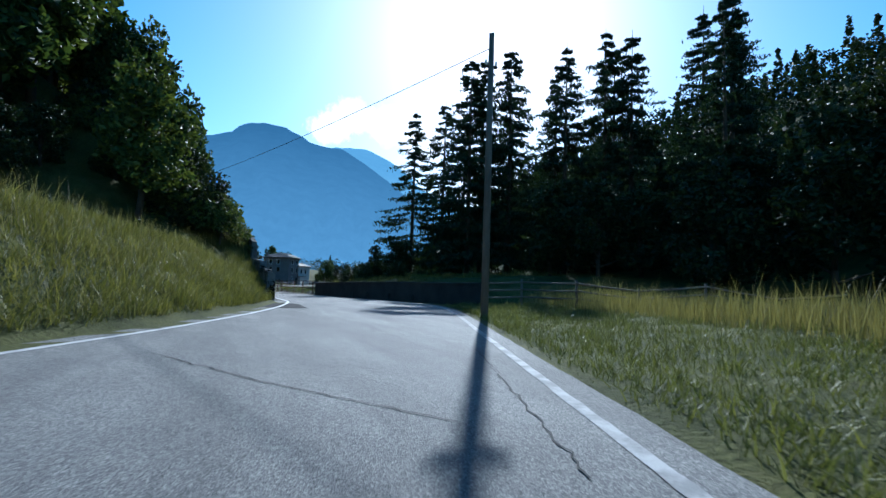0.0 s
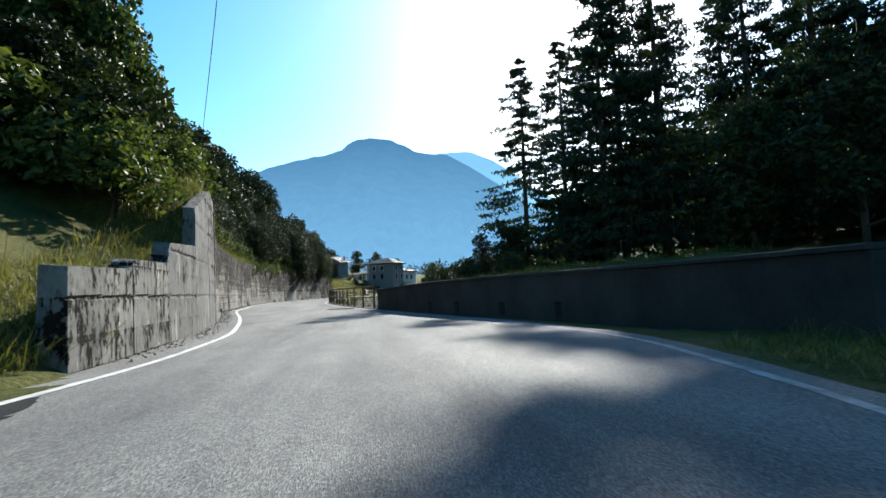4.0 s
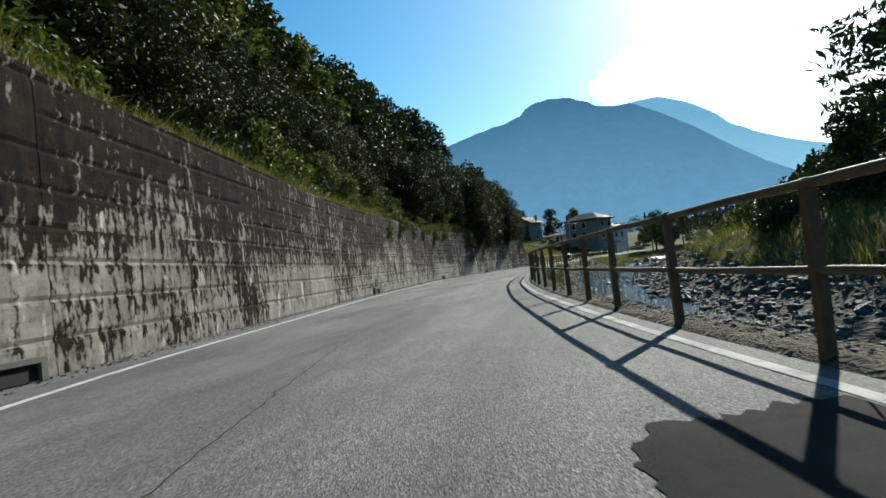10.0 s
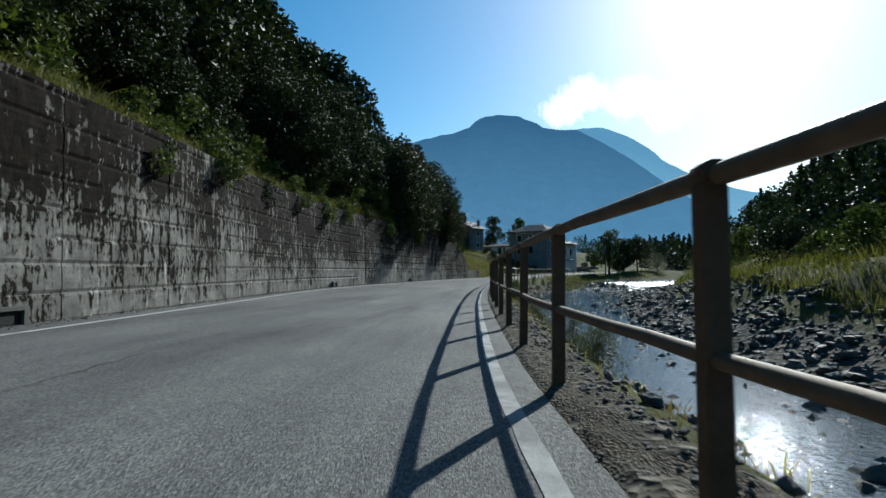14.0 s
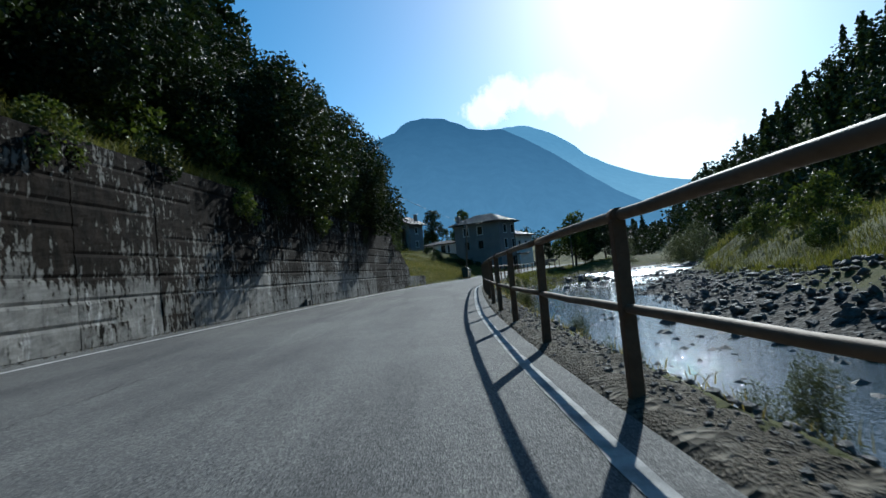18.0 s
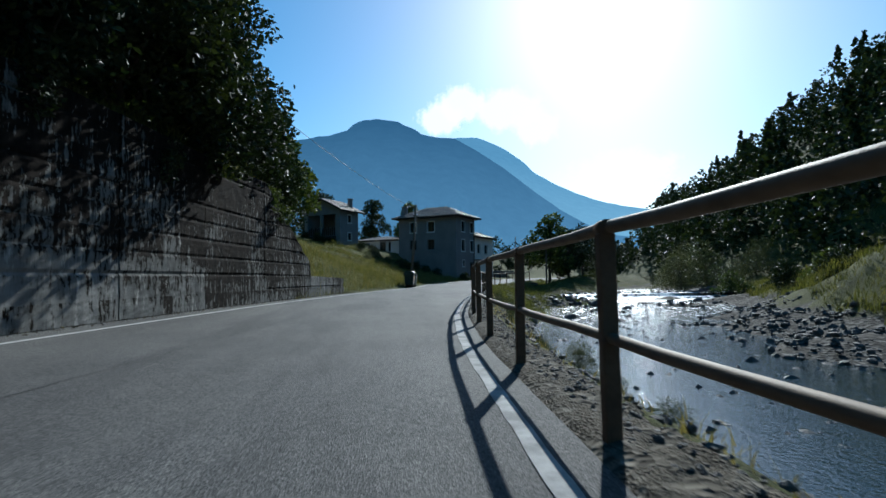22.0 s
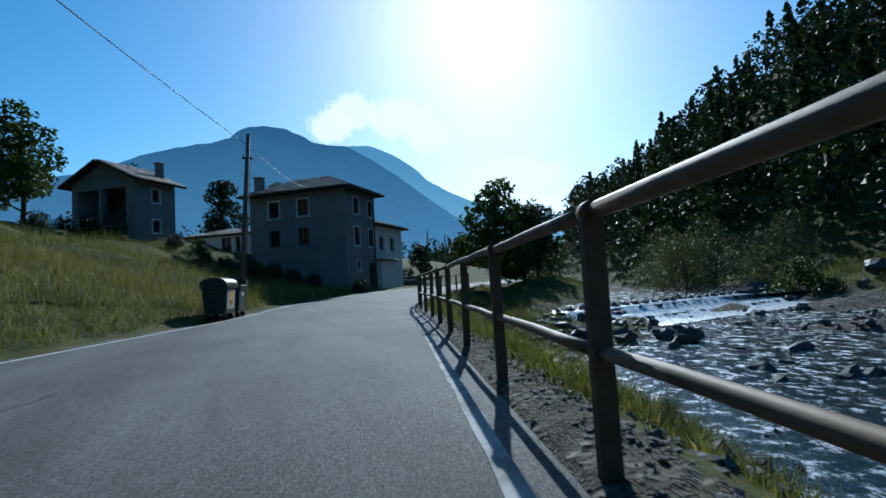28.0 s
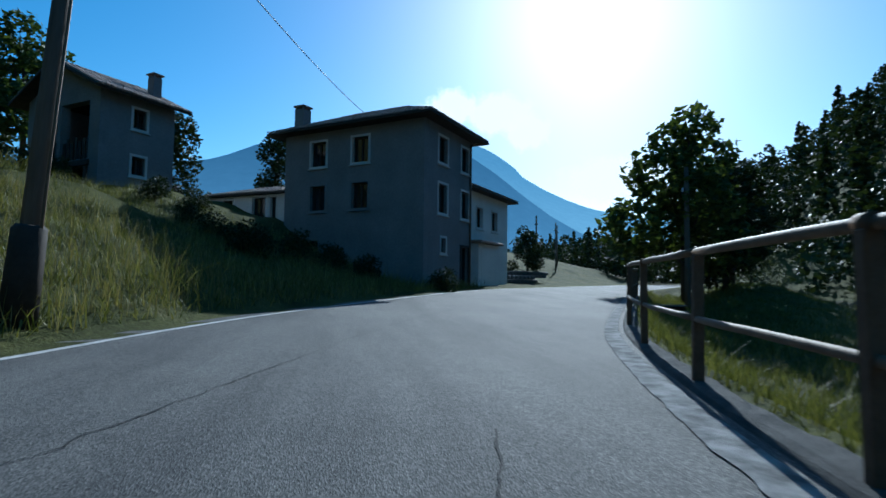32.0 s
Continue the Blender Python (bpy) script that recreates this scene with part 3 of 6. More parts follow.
def edge_beam(y0, y1, mat, rough, wide=1.0):
    """Rough gravelly strip between the painted edge and the stream bank, that carries the posts."""
    ys = np.arange(y0, y1, 0.12)
    verts = []
    prof = ((-0.02, 0.0), (0.03, 0.03), (0.12, 0.05), (0.25, 0.045), (0.36, 0.05), (0.44, 0.04), (0.52, 0.0), (0.6, -0.1), (0.74, -0.35))
    for y in ys:
        b, z = xr(y) + 0.27, zroad(y)
        w = 0.1 * noise.noise(Vector((y * 0.7, 4, 0))) + 0.06 * noise.noise(Vector((y * 2.1, 1, 0)))
        for dx, dz in prof:
            k = min(1.0, dx * 2)
            verts.append((b + (dx + w * k) * wide, y, z + dz + rough * (0.006 + 0.05 * k) * noise.noise(Vector((y * 6.3, dx * 17, 1))) + rough * 0.03 * k * noise.noise(Vector((y * 15, dx * 31, 4)))))
    n = len(prof)
    faces = [(i * n + j, i * n + j + 1, (i + 1) * n + j + 1, (i + 1) * n + j) for i in range(len(ys) - 1) for j in range(n - 1)]
    return mesh_np("kerb", verts, faces, mat, False)


setting("kerb", edge_beam(42.6, 133.05, M_DIRT, 1.0), "crumbling gravelly concrete edge strip carrying the railing", "kerb")
setting("kerb_ledge", edge_beam(133.0, 158.01, M_LEDGE, 0.4, 0.55), "worn pale concrete ledge carrying the railing at the bend", "kerb")
# pale low edging stone under the worn paint
setting("trim_edging", strip("trim_edging", 131, 158, lambda y: xr(y) - 0.07 + ragged(y, 12) * 2.5, lambda y: xr(y) + 0.17 + ragged(y, 14) * 3, M_EDGING, 0.12, 0.009, 3, 0.001), "pale low concrete edging along the road", "kerb")


# ---- retaining wall: cast sections between joints ----
def wall_section(y0, y1, mat, board, rough):
    """One cast section with recessed board lines; origin at its foot."""
    nz = 64
    ny = max(3, int((y1 - y0) / 0.12))
    ys = np.linspace(y0 + 0.012, y1 - 0.012, ny)
    yc = (y0 + y1) / 2
    bx = xl(yc) - wall_off(yc)
    out = rng.uniform(-0.012, 0.012)
    verts, faces = [], []
    for y in ys:
        h, fx = wall_top(y), xl(y) - wall_off(y)
        for k in range(nz + 1):
            z = h * k / nz
            d = out - 0.06 * z / 4
            g = z % board
            if g < 0.05:
                d -= 0.03
            d += rough * (noise.noise(Vector((y * 3.5, z * 5, 0))) * 0.5 + noise.noise(Vector((y * 9, z * 12, 4))) * 0.3 + 0.35 * noise.noise(Vector((yc, int(z / board) * 7.7, 9))))
            verts.append((fx + d - bx, y - yc, z - 0.05 + zroad(y)))
        verts.append((fx - 0.33 - bx, y - yc, h - 0.02))
        verts.append((fx - 0.36 - bx, y - yc, -0.1))
    n = nz + 3
    for i in range(ny - 1):
        for j in range(n - 1):
            q = i * n + j
            faces.append((q, q + n, q + n + 1, q + 1))
    faces.append(tuple(range(n))[::-1])
    faces.append(tuple((ny - 1) * n + j for j in range(n)))
    return mesh_np("wall_panel", verts, faces, mat), (bx, yc, 0)


wall = tagged(new("wall_retaining"), "tall stained concrete retaining wall under the wooded slope", "wall", kind="structure")
joints = [24.4, 26.35, 28.45, 31.5, 34.3, 36.4, 39.6, 43.0, 46.2, 49.6, 53.0, 56.2, 59.6, 62.4, 66.0, 69.4, 72.8, 76.0, 79.6, 83.0, 86.4, 90.0, 92.6, 95.2, 99.0, 102.6, 106.2, 109.8, 113.4, 117.4, 120.2, 122.05, 124.2, 127.0]
for y0, y1 in zip(joints, joints[1:]):
    plain = y1 <= 36.5
    me, at = wall_section(y0, y1, M_WALL_DARK if y1 < 29 else M_WALL_PLAIN if plain else M_WALL if y0 < 99 else M_WALL_DARK, 0.9 if plain else 0.47, 0.006 if plain else 0.03)
    panel = part("wall_panel", me, None, wall)
    panel.location = at


# ---- parapet over the culvert, with drain openings ----
def along(points, s):
    """Point and heading at s metres along a polyline."""
    for a, b in zip(points, points[1:]):
        d = math.dist(a, b)
        if s <= d or b == points[-1]:
            t = s / d
            return a[0] + (b[0] - a[0]) * t, a[1] + (b[1] - a[1]) * t, math.atan2(b[1] - a[1], b[0] - a[0])
        s -= d


def path_length(points):
    return sum(math.dist(a, b) for a, b in zip(points, points[1:]))


PARAPET = [(5.2, 42.75), (5.5, 41.5), (5.95, 39.9), (6.6, 37.0), (7.4, 34.4), (8.3, 32.2), (9.2, 30.0), (9.85, 27.5), (10.15, 25.0), (10.2, 22.8)]


def parapet_top(s):
    """The parapet rises a little towards the field."""
    return float(np.interp(s, [0, 3, 7, 12, 22], [0.84, 0.92, 1.0, 1.06, 1.06]))


def parapet():
    total = path_length(PARAPET)
    holes = [(6.7, 6.9), (8.7, 8.95), (11.0, 11.3), (13.3, 13.55)]
    us = sorted({0.0, total, *[v for h in holes for v in h], *[float(v) for v in np.arange(0.5, total, 0.5)]})
    vs = [-1.3, 0.02, 0.4, 0.7, 1.0]

    def place(u, v, back):
        x, y, a = along(PARAPET, u)
        z = v if v < 0.5 else 0.4 + (v - 0.4) / 0.6 * (parapet_top(u) - 0.4) + 0.012 * noise.noise(Vector((u * 2, v, 0)))
        o = (0.27 if back else 0.0) + 0.012 * noise.noise(Vector((u * 3, v * 4, 2 + back)))
        return x - math.sin(a) * o, y + math.cos(a) * o, z

    return shell(us, vs, lambda u, v: not any(a < u < b and 0.02 < v < 0.4 for a, b in holes), place)


pw = setting("wall_parapet", None, "dark low concrete parapet with small drain openings", "wall")
part("wall", parapet(), M_PARAPET, pw)


def coping():
    bm = bmesh.new()
    total = path_length(PARAPET)
    rings = []
    for s in np.linspace(0, total, 40):
        x, y, a = along(PARAPET, s)
        nx, ny = -math.sin(a), math.cos(a)
        h = parapet_top(s) + 0.012
        rings.append([bm.verts.new((x + nx * o, y + ny * o, h + z)) for o, z in ((-0.05, 0), (-0.05, 0.06), (-0.03, 0.075), (0.29, 0.075), (0.31, 0.06), (0.31, 0))])
    for p, q in zip(rings, rings[1:]):
        for k in range(6):
            bm.faces.new((p[k], p[(k + 1) % 6], q[(k + 1) % 6], q[k]))
    bm.faces.new(rings[0][::-1])
    bm.faces.new(rings[-1])
    bmesh.ops.recalc_face_normals(bm, faces=bm.faces[:])
    return bm


part("coping", coping(), M_PARAPET, pw)

# ---- railing: square posts, two pipes ----
POST_I = [0, 2, 4, 6, 9, 11, 13, 18, 20, 22, 26, 30, 34, 39, 41, 43, 45, 46, 48, 50, 52, 54, 56]
POST_Y = [43.1, 47.75, 51.7, 55.0, 60.6, 64.7, 68.6, 78.4, 82.6, 87.35, 96.25, 105.3, 113.7, 124.8, 128.95, 132.7, 136.7, 138.8, 142.9, 147.5, 152.0, 156.3, 160.4]
POSTS = [float(np.interp(i, POST_I, POST_Y)) for i in range(56)]


def rail_xy(y):
    return xr(y) + float(np.interp(y, [40, 60, 125, 132], [0.3, 0.37, 0.36, 0.37]))


def rail_up(y):
    return zroad(y) + float(np.interp(y, [64, 70, 100, 126, 134], [0.0, -0.01, -0.03, -0.05, -0.03]))


railing = thing("railing", "rusty brown steel railing with two pipes above the stream", "railing")
post_bm = bmesh.new()
add_box(post_bm, -0.04, 0.04, -0.035, 0.035, -0.1, 1.03)
bmesh.ops.bevel(post_bm, geom=post_bm.edges[:], offset=0.006, segments=1, affect="EDGES")
post_me = bpy.data.meshes.new("post")
post_bm.to_mesh(post_me)
post_bm.free()
post_me.materials.append(M_RAIL)
cap_me = bpy.data.meshes.new("collar")
cap_bm = tube([(0, -0.045, 1.055), (0, 0.045, 1.055)], 0.042, 10)
cap_bm.to_mesh(cap_me)
cap_bm.free()
cap_me.materials.append(M_RAIL)
for i, y in enumerate(POSTS):
    z = rail_up(y) + 0.05
    slope = math.degrees(math.atan2(rail_xy(y + 0.5) - rail_xy(y - 0.5), 1.0))
    p = part("post", post_me, None, railing)
    p.matrix_basis = pose(rail_xy(y), y, z - 0.03, rng.uniform(-0.6, 0.6), rng.uniform(-0.9, 0.9), -slope)
    part("collar", cap_me, None, p)
for i in range(0, 55, 3):
    span = POSTS[i : i + 4]
    ys = np.linspace(span[0], span[-1], 13)
    dip = rng.uniform(-0.006, 0.006, 13)
    part("top_rail", tube([(rail_xy(y), y, rail_up(y) + 1.075 + d) for y, d in zip(ys, dip)], 0.033, 10), M_PIPE, railing)
    part("mid_rail", tube([(rail_xy(y) - 0.005, y, rail_up(y) + 0.55 + d) for y, d in zip(ys, dip[::-1])], 0.027, 10), M_PIPE, railing)


# ---- plants: many small leaves on tapering limbs ----
def leaf_cards(centers, sizes, droop=0.3, aspect=0.55):
    """Bent diamond leaves, two quads... each leaf two triangles folded along its rib."""
    n = len(centers)
    d = rng.normal(size=(n, 3))
    d[:, 2] = d[:, 2] * 0.6 - droop
    d /= np.linalg.norm(d, axis=1, keepdims=True)
    s = np.cross(d, rng.normal(size=(n, 3)))
    s /= np.linalg.norm(s, axis=1, keepdims=True) + 1e-9
    up = np.cross(d, s)
    c, sz = np.asarray(centers), np.asarray(sizes)[:, None]
    v = np.stack([c - d * sz * 0.5, c + s * sz * aspect * 0.5 + up * sz * 0.1, c + d * sz * 0.5, c - s * sz * aspect * 0.5 + up * sz * 0.1], 1).reshape(-1, 3)
    k = np.arange(n)[:, None] * 4
    return v, np.concatenate([k + [0, 1, 2], k + [0, 2, 3]], 0)


def crown_points(n, blobs):
    """Points spread near the outside of several lobes (x, y, z, rx, rz, weight)."""
    w = np.array([b[3] ** 2 * b[4] for b in blobs])
    which = rng.choice(len(blobs), n, p=w / w.sum())
    b = np.array(blobs)[which]
    u = rng.normal(size=(n, 3))
    u /= np.linalg.norm(u, axis=1, keepdims=True)
    r = rng.uniform(0.25, 1.0, (n, 1)) ** 0.45 * (1 + 0.22 * np.sin(u[:, :1] * 7 + which[:, None]) * np.cos(u[:, 1:2] * 6 + which[:, None] * 2))
    return b[:, :3] + u * r * np.stack([b[:, 3], b[:, 3], b[:, 4]], 1)


def broad_tree(height, spread, leaves, size, mat, low=0.3, lobes=9):
    """Trunk and limbs, and a crown: two meshes."""
    blobs, bm = [], bmesh.new()
    limbs = [tube([(0, 0, -0.4), (0.05 * height * rng.uniform(-1, 1), 0.03 * height, height * 0.4), (0.02 * height, 0, height * 0.85)], [height * 0.022, height * 0.016, height * 0.004], 7)]
    for k in range(lobes):
        a, f = k * 2.4 + rng.uniform(-0.4, 0.4), low + (1 - low) * (k + 0.5) / lobes
        r = spread * (1.15 - 0.85 * f) * rng.uniform(0.35, 0.85)
        z = height * f * rng.uniform(0.92, 1.0)
        c = (math.cos(a) * r, math.sin(a) * r, z)
        q = spread * rng.uniform(0.32, 0.55) * (1.2 - 0.5 * f)
        blobs.append((*c, q, q * rng.uniform(0.7, 1.0)))
        limbs.append(tube([(0, 0, z * 0.55), (c[0] * 0.5, c[1] * 0.5, z * 0.8), (c[0], c[1], z)], [height * 0.009, height * 0.006, height * 0.002], 5))
    for lb in limbs:
        tmp = bpy.data.meshes.new("tmp")
        lb.to_mesh(tmp)
        bm.from_mesh(tmp)
        lb.free()
        bpy.data.meshes.remove(tmp)
    trunk = bpy.data.meshes.new("trunk")
    bm.to_mesh(trunk)
    bm.free()
    trunk.materials.append(M_BARK)
    pts = crown_points(leaves, blobs)
    v, f = leaf_cards(pts, size * rng.uniform(0.6, 1.4, leaves))
    return trunk, mesh_np("crown", v, f, mat)


def spruce(height, spread, mat, whorls=34, per=13):
    trunk = bpy.data.meshes.new("trunk")
    bm = tube([(0, 0, -0.5), (0, 0, height * 0.5), (0.1, 0, height)], [height * 0.013, height * 0.008, 0.02], 7)
    vs, fs, base = [], [], 0
    limbs = bm
    for w in range(whorls):
        f = 0.1 + 0.9 * w / whorls
        z = height * (f + rng.uniform(-0.012, 0.012))
        reach = spread * min(1 - f, 0.62 + 0.4 * f) ** 0.75 * rng.uniform(0.75, 1.15) + 0.3
        for b in range(6):
            a = rng.uniform(0, math.tau)
            ln = reach * rng.uniform(0.55, 1.1)
            if rng.random() < 0.12:
                continue
            t = np.sqrt(np.linspace(0.06, 1, per * 2))
            t = np.repeat(t, 3)
            side = rng.normal(0, 0.17, len(t)) * ln * (0.3 + t)
            x, y = t * ln, side
            zz = z - 0.34 * ln * t + 0.16 * ln * t**3 - np.abs(side) * 0.25 - rng.uniform(0, 0.45, len(t)) * 0.5
            pts = np.stack([math.cos(a) * x - math.sin(a) * y, math.sin(a) * x + math.cos(a) * y, zz], 1)
            v, fc = leaf_cards(pts, rng.uniform(0.4, 0.95, len(t)) * (0.55 + 0.45 * (1 - f)) * height / 26, 0.9, 0.34)
            vs.append(v)
            fs.append(fc + base)
            base += len(v)
    bm.to_mesh(trunk)
    bm.free()
    trunk.materials.append(M_BARK)
    return trunk, mesh_np("crown", np.concatenate(vs), np.concatenate(fs), mat)


def plant(name, meshes, label, category, group, m, parts=("trunk", "crown")):
    ob = thing(name, label, category, group, m)
    for me, nm in zip(meshes, parts):
        part(nm, me, None, ob)
    return ob


def stand(x, y, scale=1.0, turn=None, sink=0.0, tall=1.0):
    a = rng.uniform(0, 360) if turn is None else turn
    return Matrix.Translation((x, y, land(x, y) - sink)) @ Matrix.Rotation(radians(a), 4, "Z") @ Matrix.Diagonal((scale, scale, scale * tall, 1))


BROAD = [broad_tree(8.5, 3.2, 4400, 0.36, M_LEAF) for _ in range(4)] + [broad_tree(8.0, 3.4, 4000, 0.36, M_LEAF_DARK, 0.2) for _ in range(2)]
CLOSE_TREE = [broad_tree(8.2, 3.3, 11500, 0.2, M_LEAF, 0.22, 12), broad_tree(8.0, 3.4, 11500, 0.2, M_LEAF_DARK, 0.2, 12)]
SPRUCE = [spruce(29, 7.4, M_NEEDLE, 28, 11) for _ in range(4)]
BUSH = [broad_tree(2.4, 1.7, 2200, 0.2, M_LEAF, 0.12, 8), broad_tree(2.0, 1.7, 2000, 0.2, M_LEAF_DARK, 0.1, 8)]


WILLOW = [broad_tree(2.4, 1.9, 6500, 0.085, M_WILLOW, 0.08, 11) for _ in range(2)]


# wooded slope over the retaining wall
def slope_trees():
    for y in np.arange(29, 124, 3.3):
        for row, (o, s) in enumerate(((2.2 if y > 84 else 3.0, 0.8 if y > 84 else 0.62), (6.0, 1.0), (11, 1.25), (18, 1.4))):
            if rng.random() < 0.08 or (row == 0 and y < 36):
                continue
            yy = y + rng.uniform(-1.3, 1.3)
            oo = o + wall_off(yy) + rng.uniform(-0.7, 1.0)
            k = int(rng.integers(0, 6))
            # further along, the dark leaf puts the shade into the crowns
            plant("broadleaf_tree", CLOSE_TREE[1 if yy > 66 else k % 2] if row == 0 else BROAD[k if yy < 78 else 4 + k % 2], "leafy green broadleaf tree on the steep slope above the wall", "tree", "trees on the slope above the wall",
                  stand(xl(yy) - oo, yy, s * rng.uniform(0.8, 1.15), sink=0.3))


slope_trees()
for y in np.arange(37, 121, 2.6):
    yy = y + rng.uniform(-1, 1)
    plant("shrub", BUSH[int(rng.integers(0, 2))], "leafy green shrub hanging over the top of the retaining wall", "shrub", "shrubs above the wall",
          stand(xl(yy) - wall_off(yy) - rng.uniform(1.3, 2.2), yy, rng.uniform(0.5, 1.0), sink=0.3))

# crowns hanging over the wall's end
for y in np.arange(102, 117, 3.2):
    yy = y + rng.uniform(-1, 1)
    # dark leaf here as well: shade under the overhang is coloured in
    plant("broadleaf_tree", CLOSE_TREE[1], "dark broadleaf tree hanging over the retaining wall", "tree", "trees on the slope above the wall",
          stand(xl(yy) - wall_off(yy) - rng.uniform(0.7, 1.3), yy, rng.uniform(0.85, 1.2), sink=1.2))
for y in np.arange(72, 119, 3.6):
    yy = y + rng.uniform(-0.8, 0.8)
    plant("ivy", BUSH[int(rng.integers(0, 2))], "green creeper hanging down the face of the wall", "shrub", "creepers on the wall",
          Matrix.Translation((xl(yy) - wall_off(yy) - 0.35, yy, wall_top(yy) - rng.uniform(0.4, 1.3))) @ Matrix.Rotation(rng.uniform(0, 6), 4, "Z") @ Matrix.Diagonal((0.5, 0.5, 0.55, 1)))

# trees behind the grass bank at the start
for x, y, s, k, tall in ((-1.6, 32.0, 0.4, 5, 0.9), (-3.6, 32.5, 0.46, 4, 0.9), (-6.4, 31.0, 0.45, 5, 0.9), (-9.0, 29.0, 0.45, 4, 0.9), (-4.0, 37.5, 0.62, 0, 1.45), (-6.4, 38.5, 0.7, 1, 1.6), (-8.0, 36.0, 0.66, 2, 1.35), (-10.5, 34, 0.7, 3, 1.2), (-13.5, 33, 0.75, 0, 1.2), (-10, 27, 0.5, 4, 0.9), (-13.5, 26, 0.6, 5, 1.0), (-17, 27, 0.7, 1, 1.1), (-21, 24, 0.8, 2, 1.1), (-26, 22, 0.85, 3, 1.0), (-30, 14, 0.85, 0, 1.0)):
    plant("broadleaf_tree", BROAD[k], "leafy green tree behind the roadside grass bank", "tree", "trees behind the grass bank", stand(x, y, s, sink=0.2, tall=tall))
for k in range(26):
    y = rng.uniform(30.5, 38)
    x = xl(y) - wall_off(y) - 1.4 - 8 * rng.random() ** 1.2
    plant("shrub", BUSH[k % 2], "leafy shrub on the slope behind the wall's end", "shrub", "shrubs behind the wall's end", stand(x, y, rng.uniform(0.6, 1.3), sink=0.25))
# trees above the grass slope before the houses
for x, y, s, k in ((-8, 126, 1.0, 0), (-9, 131, 0.95, 1), (-5.4, 140.0, 1.0, 0), (-7.0, 142.5, 1.3, 3), (-12, 136, 1.0, 2), (-15, 129, 1.2, 3), (-16, 142, 1.1, 0), (-19, 150, 1.2, 1), (-13, 160, 0.8, 5), (-22, 165, 1.3, 2), (-6, 185, 1.0, 4), (2, 188, 1.0, 5), (-14, 180, 1.3, 1), (8, 186, 0.9, 3)):
    plant("broadleaf_tree", BROAD[k], "green broadleaf tree on the slope by the houses", "tree", "trees by the houses", stand(x, y, s, sink=0.2))
# spruces across the stream
for x, y, h in ((27, 64.5, 30), (22.6, 75, 26), (26.5, 73, 27), (29.4, 65.7, 31), (32.5, 63.8, 32), (38, 58.8, 31), (42, 56, 32), (44.5, 54, 31), (44.5, 40, 28), (36, 70, 28), (48, 62, 32), (31, 76, 27), (52, 50, 30), (41, 66, 30), (50, 44, 30)):
    plant("spruce_tree", SPRUCE[int(rng.integers(0, 4))], "tall dark spruce tree standing against the sun", "tree", "spruces across the stream", stand(x, y, h / 29, sink=0.4))
# dark wood beside the field
for x, y, s, k in [(32 + 6.5 * i + rng.uniform(-2, 2), 33 - 6 * i + rng.uniform(-3, 3) + 9 * j, 1.1 + 0.12 * i + rng.uniform(0, 0.3), int(rng.integers(4, 6))) for i in range(5) for j in range(3)]:
    plant("broadleaf_tree", BROAD[k], "dark tree at the edge of the wood, shade in its leaf colour", "tree", "trees at the edge of the wood", stand(x, y, s, sink=0.3))
# the tree by the stream before the bend, and willows on the far bank
plant("broadleaf_tree", BROAD[0], "spreading green tree by the railing at the bend", "tree", "", stand(22.5, 159.5, 1.05, sink=0.2))
for x, y, s, k in ((25.5, 161, 0.8, 5), (29, 165, 0.9, 4)):
    plant("broadleaf_tree", BROAD[k], "dark tree standing behind the bend", "tree", "trees behind the bend", stand(x, y, s, sink=0.2))
for x, y, s in ((37.5, 157, 1.9), (41.5, 158, 2.3), (46, 155, 1.8), (44, 166, 2.2), (34, 170, 1.5)):
    plant("willow_bush", WILLOW[int(rng.integers(0, 2))], "rounded grey-green willow bush on the stream bank", "bush", "willows on the far bank", stand(x, y, s, sink=0.2))
for y in np.arange(64, 150, 6.5):
    yy, o = y + rng.uniform(-2, 2), np.interp(y, [60, 118, 140], [11.8, 18.5, 22]) + rng.uniform(-0.5, 3.5)
    plant("shrub", BUSH[int(rng.integers(0, 2))], "scrubby green bush on the far bank of the stream", "shrub", "bushes on the far bank", stand(xr(yy) + o, yy, rng.uniform(0.6, 1.25), sink=0.25))


for x, y, sc, k in ((17.0, 73.5, 0.62, 5), (19.5, 71.0, 0.7, 4), (21.5, 76.0, 0.75, 5)):
    plant("broadleaf_tree", BROAD[k], "small dark tree on the far bank of the stream", "tree", "small trees on the far bank", stand(x, y, sc, sink=0.3))
for x, y, sc in ((12.6, 71.0, 0.9), (14.2, 72.4, 1.1), (13.6, 74.5, 0.8)):
    plant("shrub", BUSH[1], "dark rounded bush on the far bank of the stream", "shrub", "bushes on the far bank", stand(x, y, sc, sink=0.25))
# thin weeds at the water's edge below the railing
for k in range(34):
    y = 62 + 66 * (k + rng.random()) / 34
    plant("weed", WILLOW[k % 2], "wispy grey-green weed at the edge of the stream", "weed", "weeds at the water's edge",
          stand(xr(y) + rng.uniform(1.1, 1.9), y, rng.uniform(0.1, 0.2), sink=0.05, tall=rng.uniform(0.9, 1.6)))


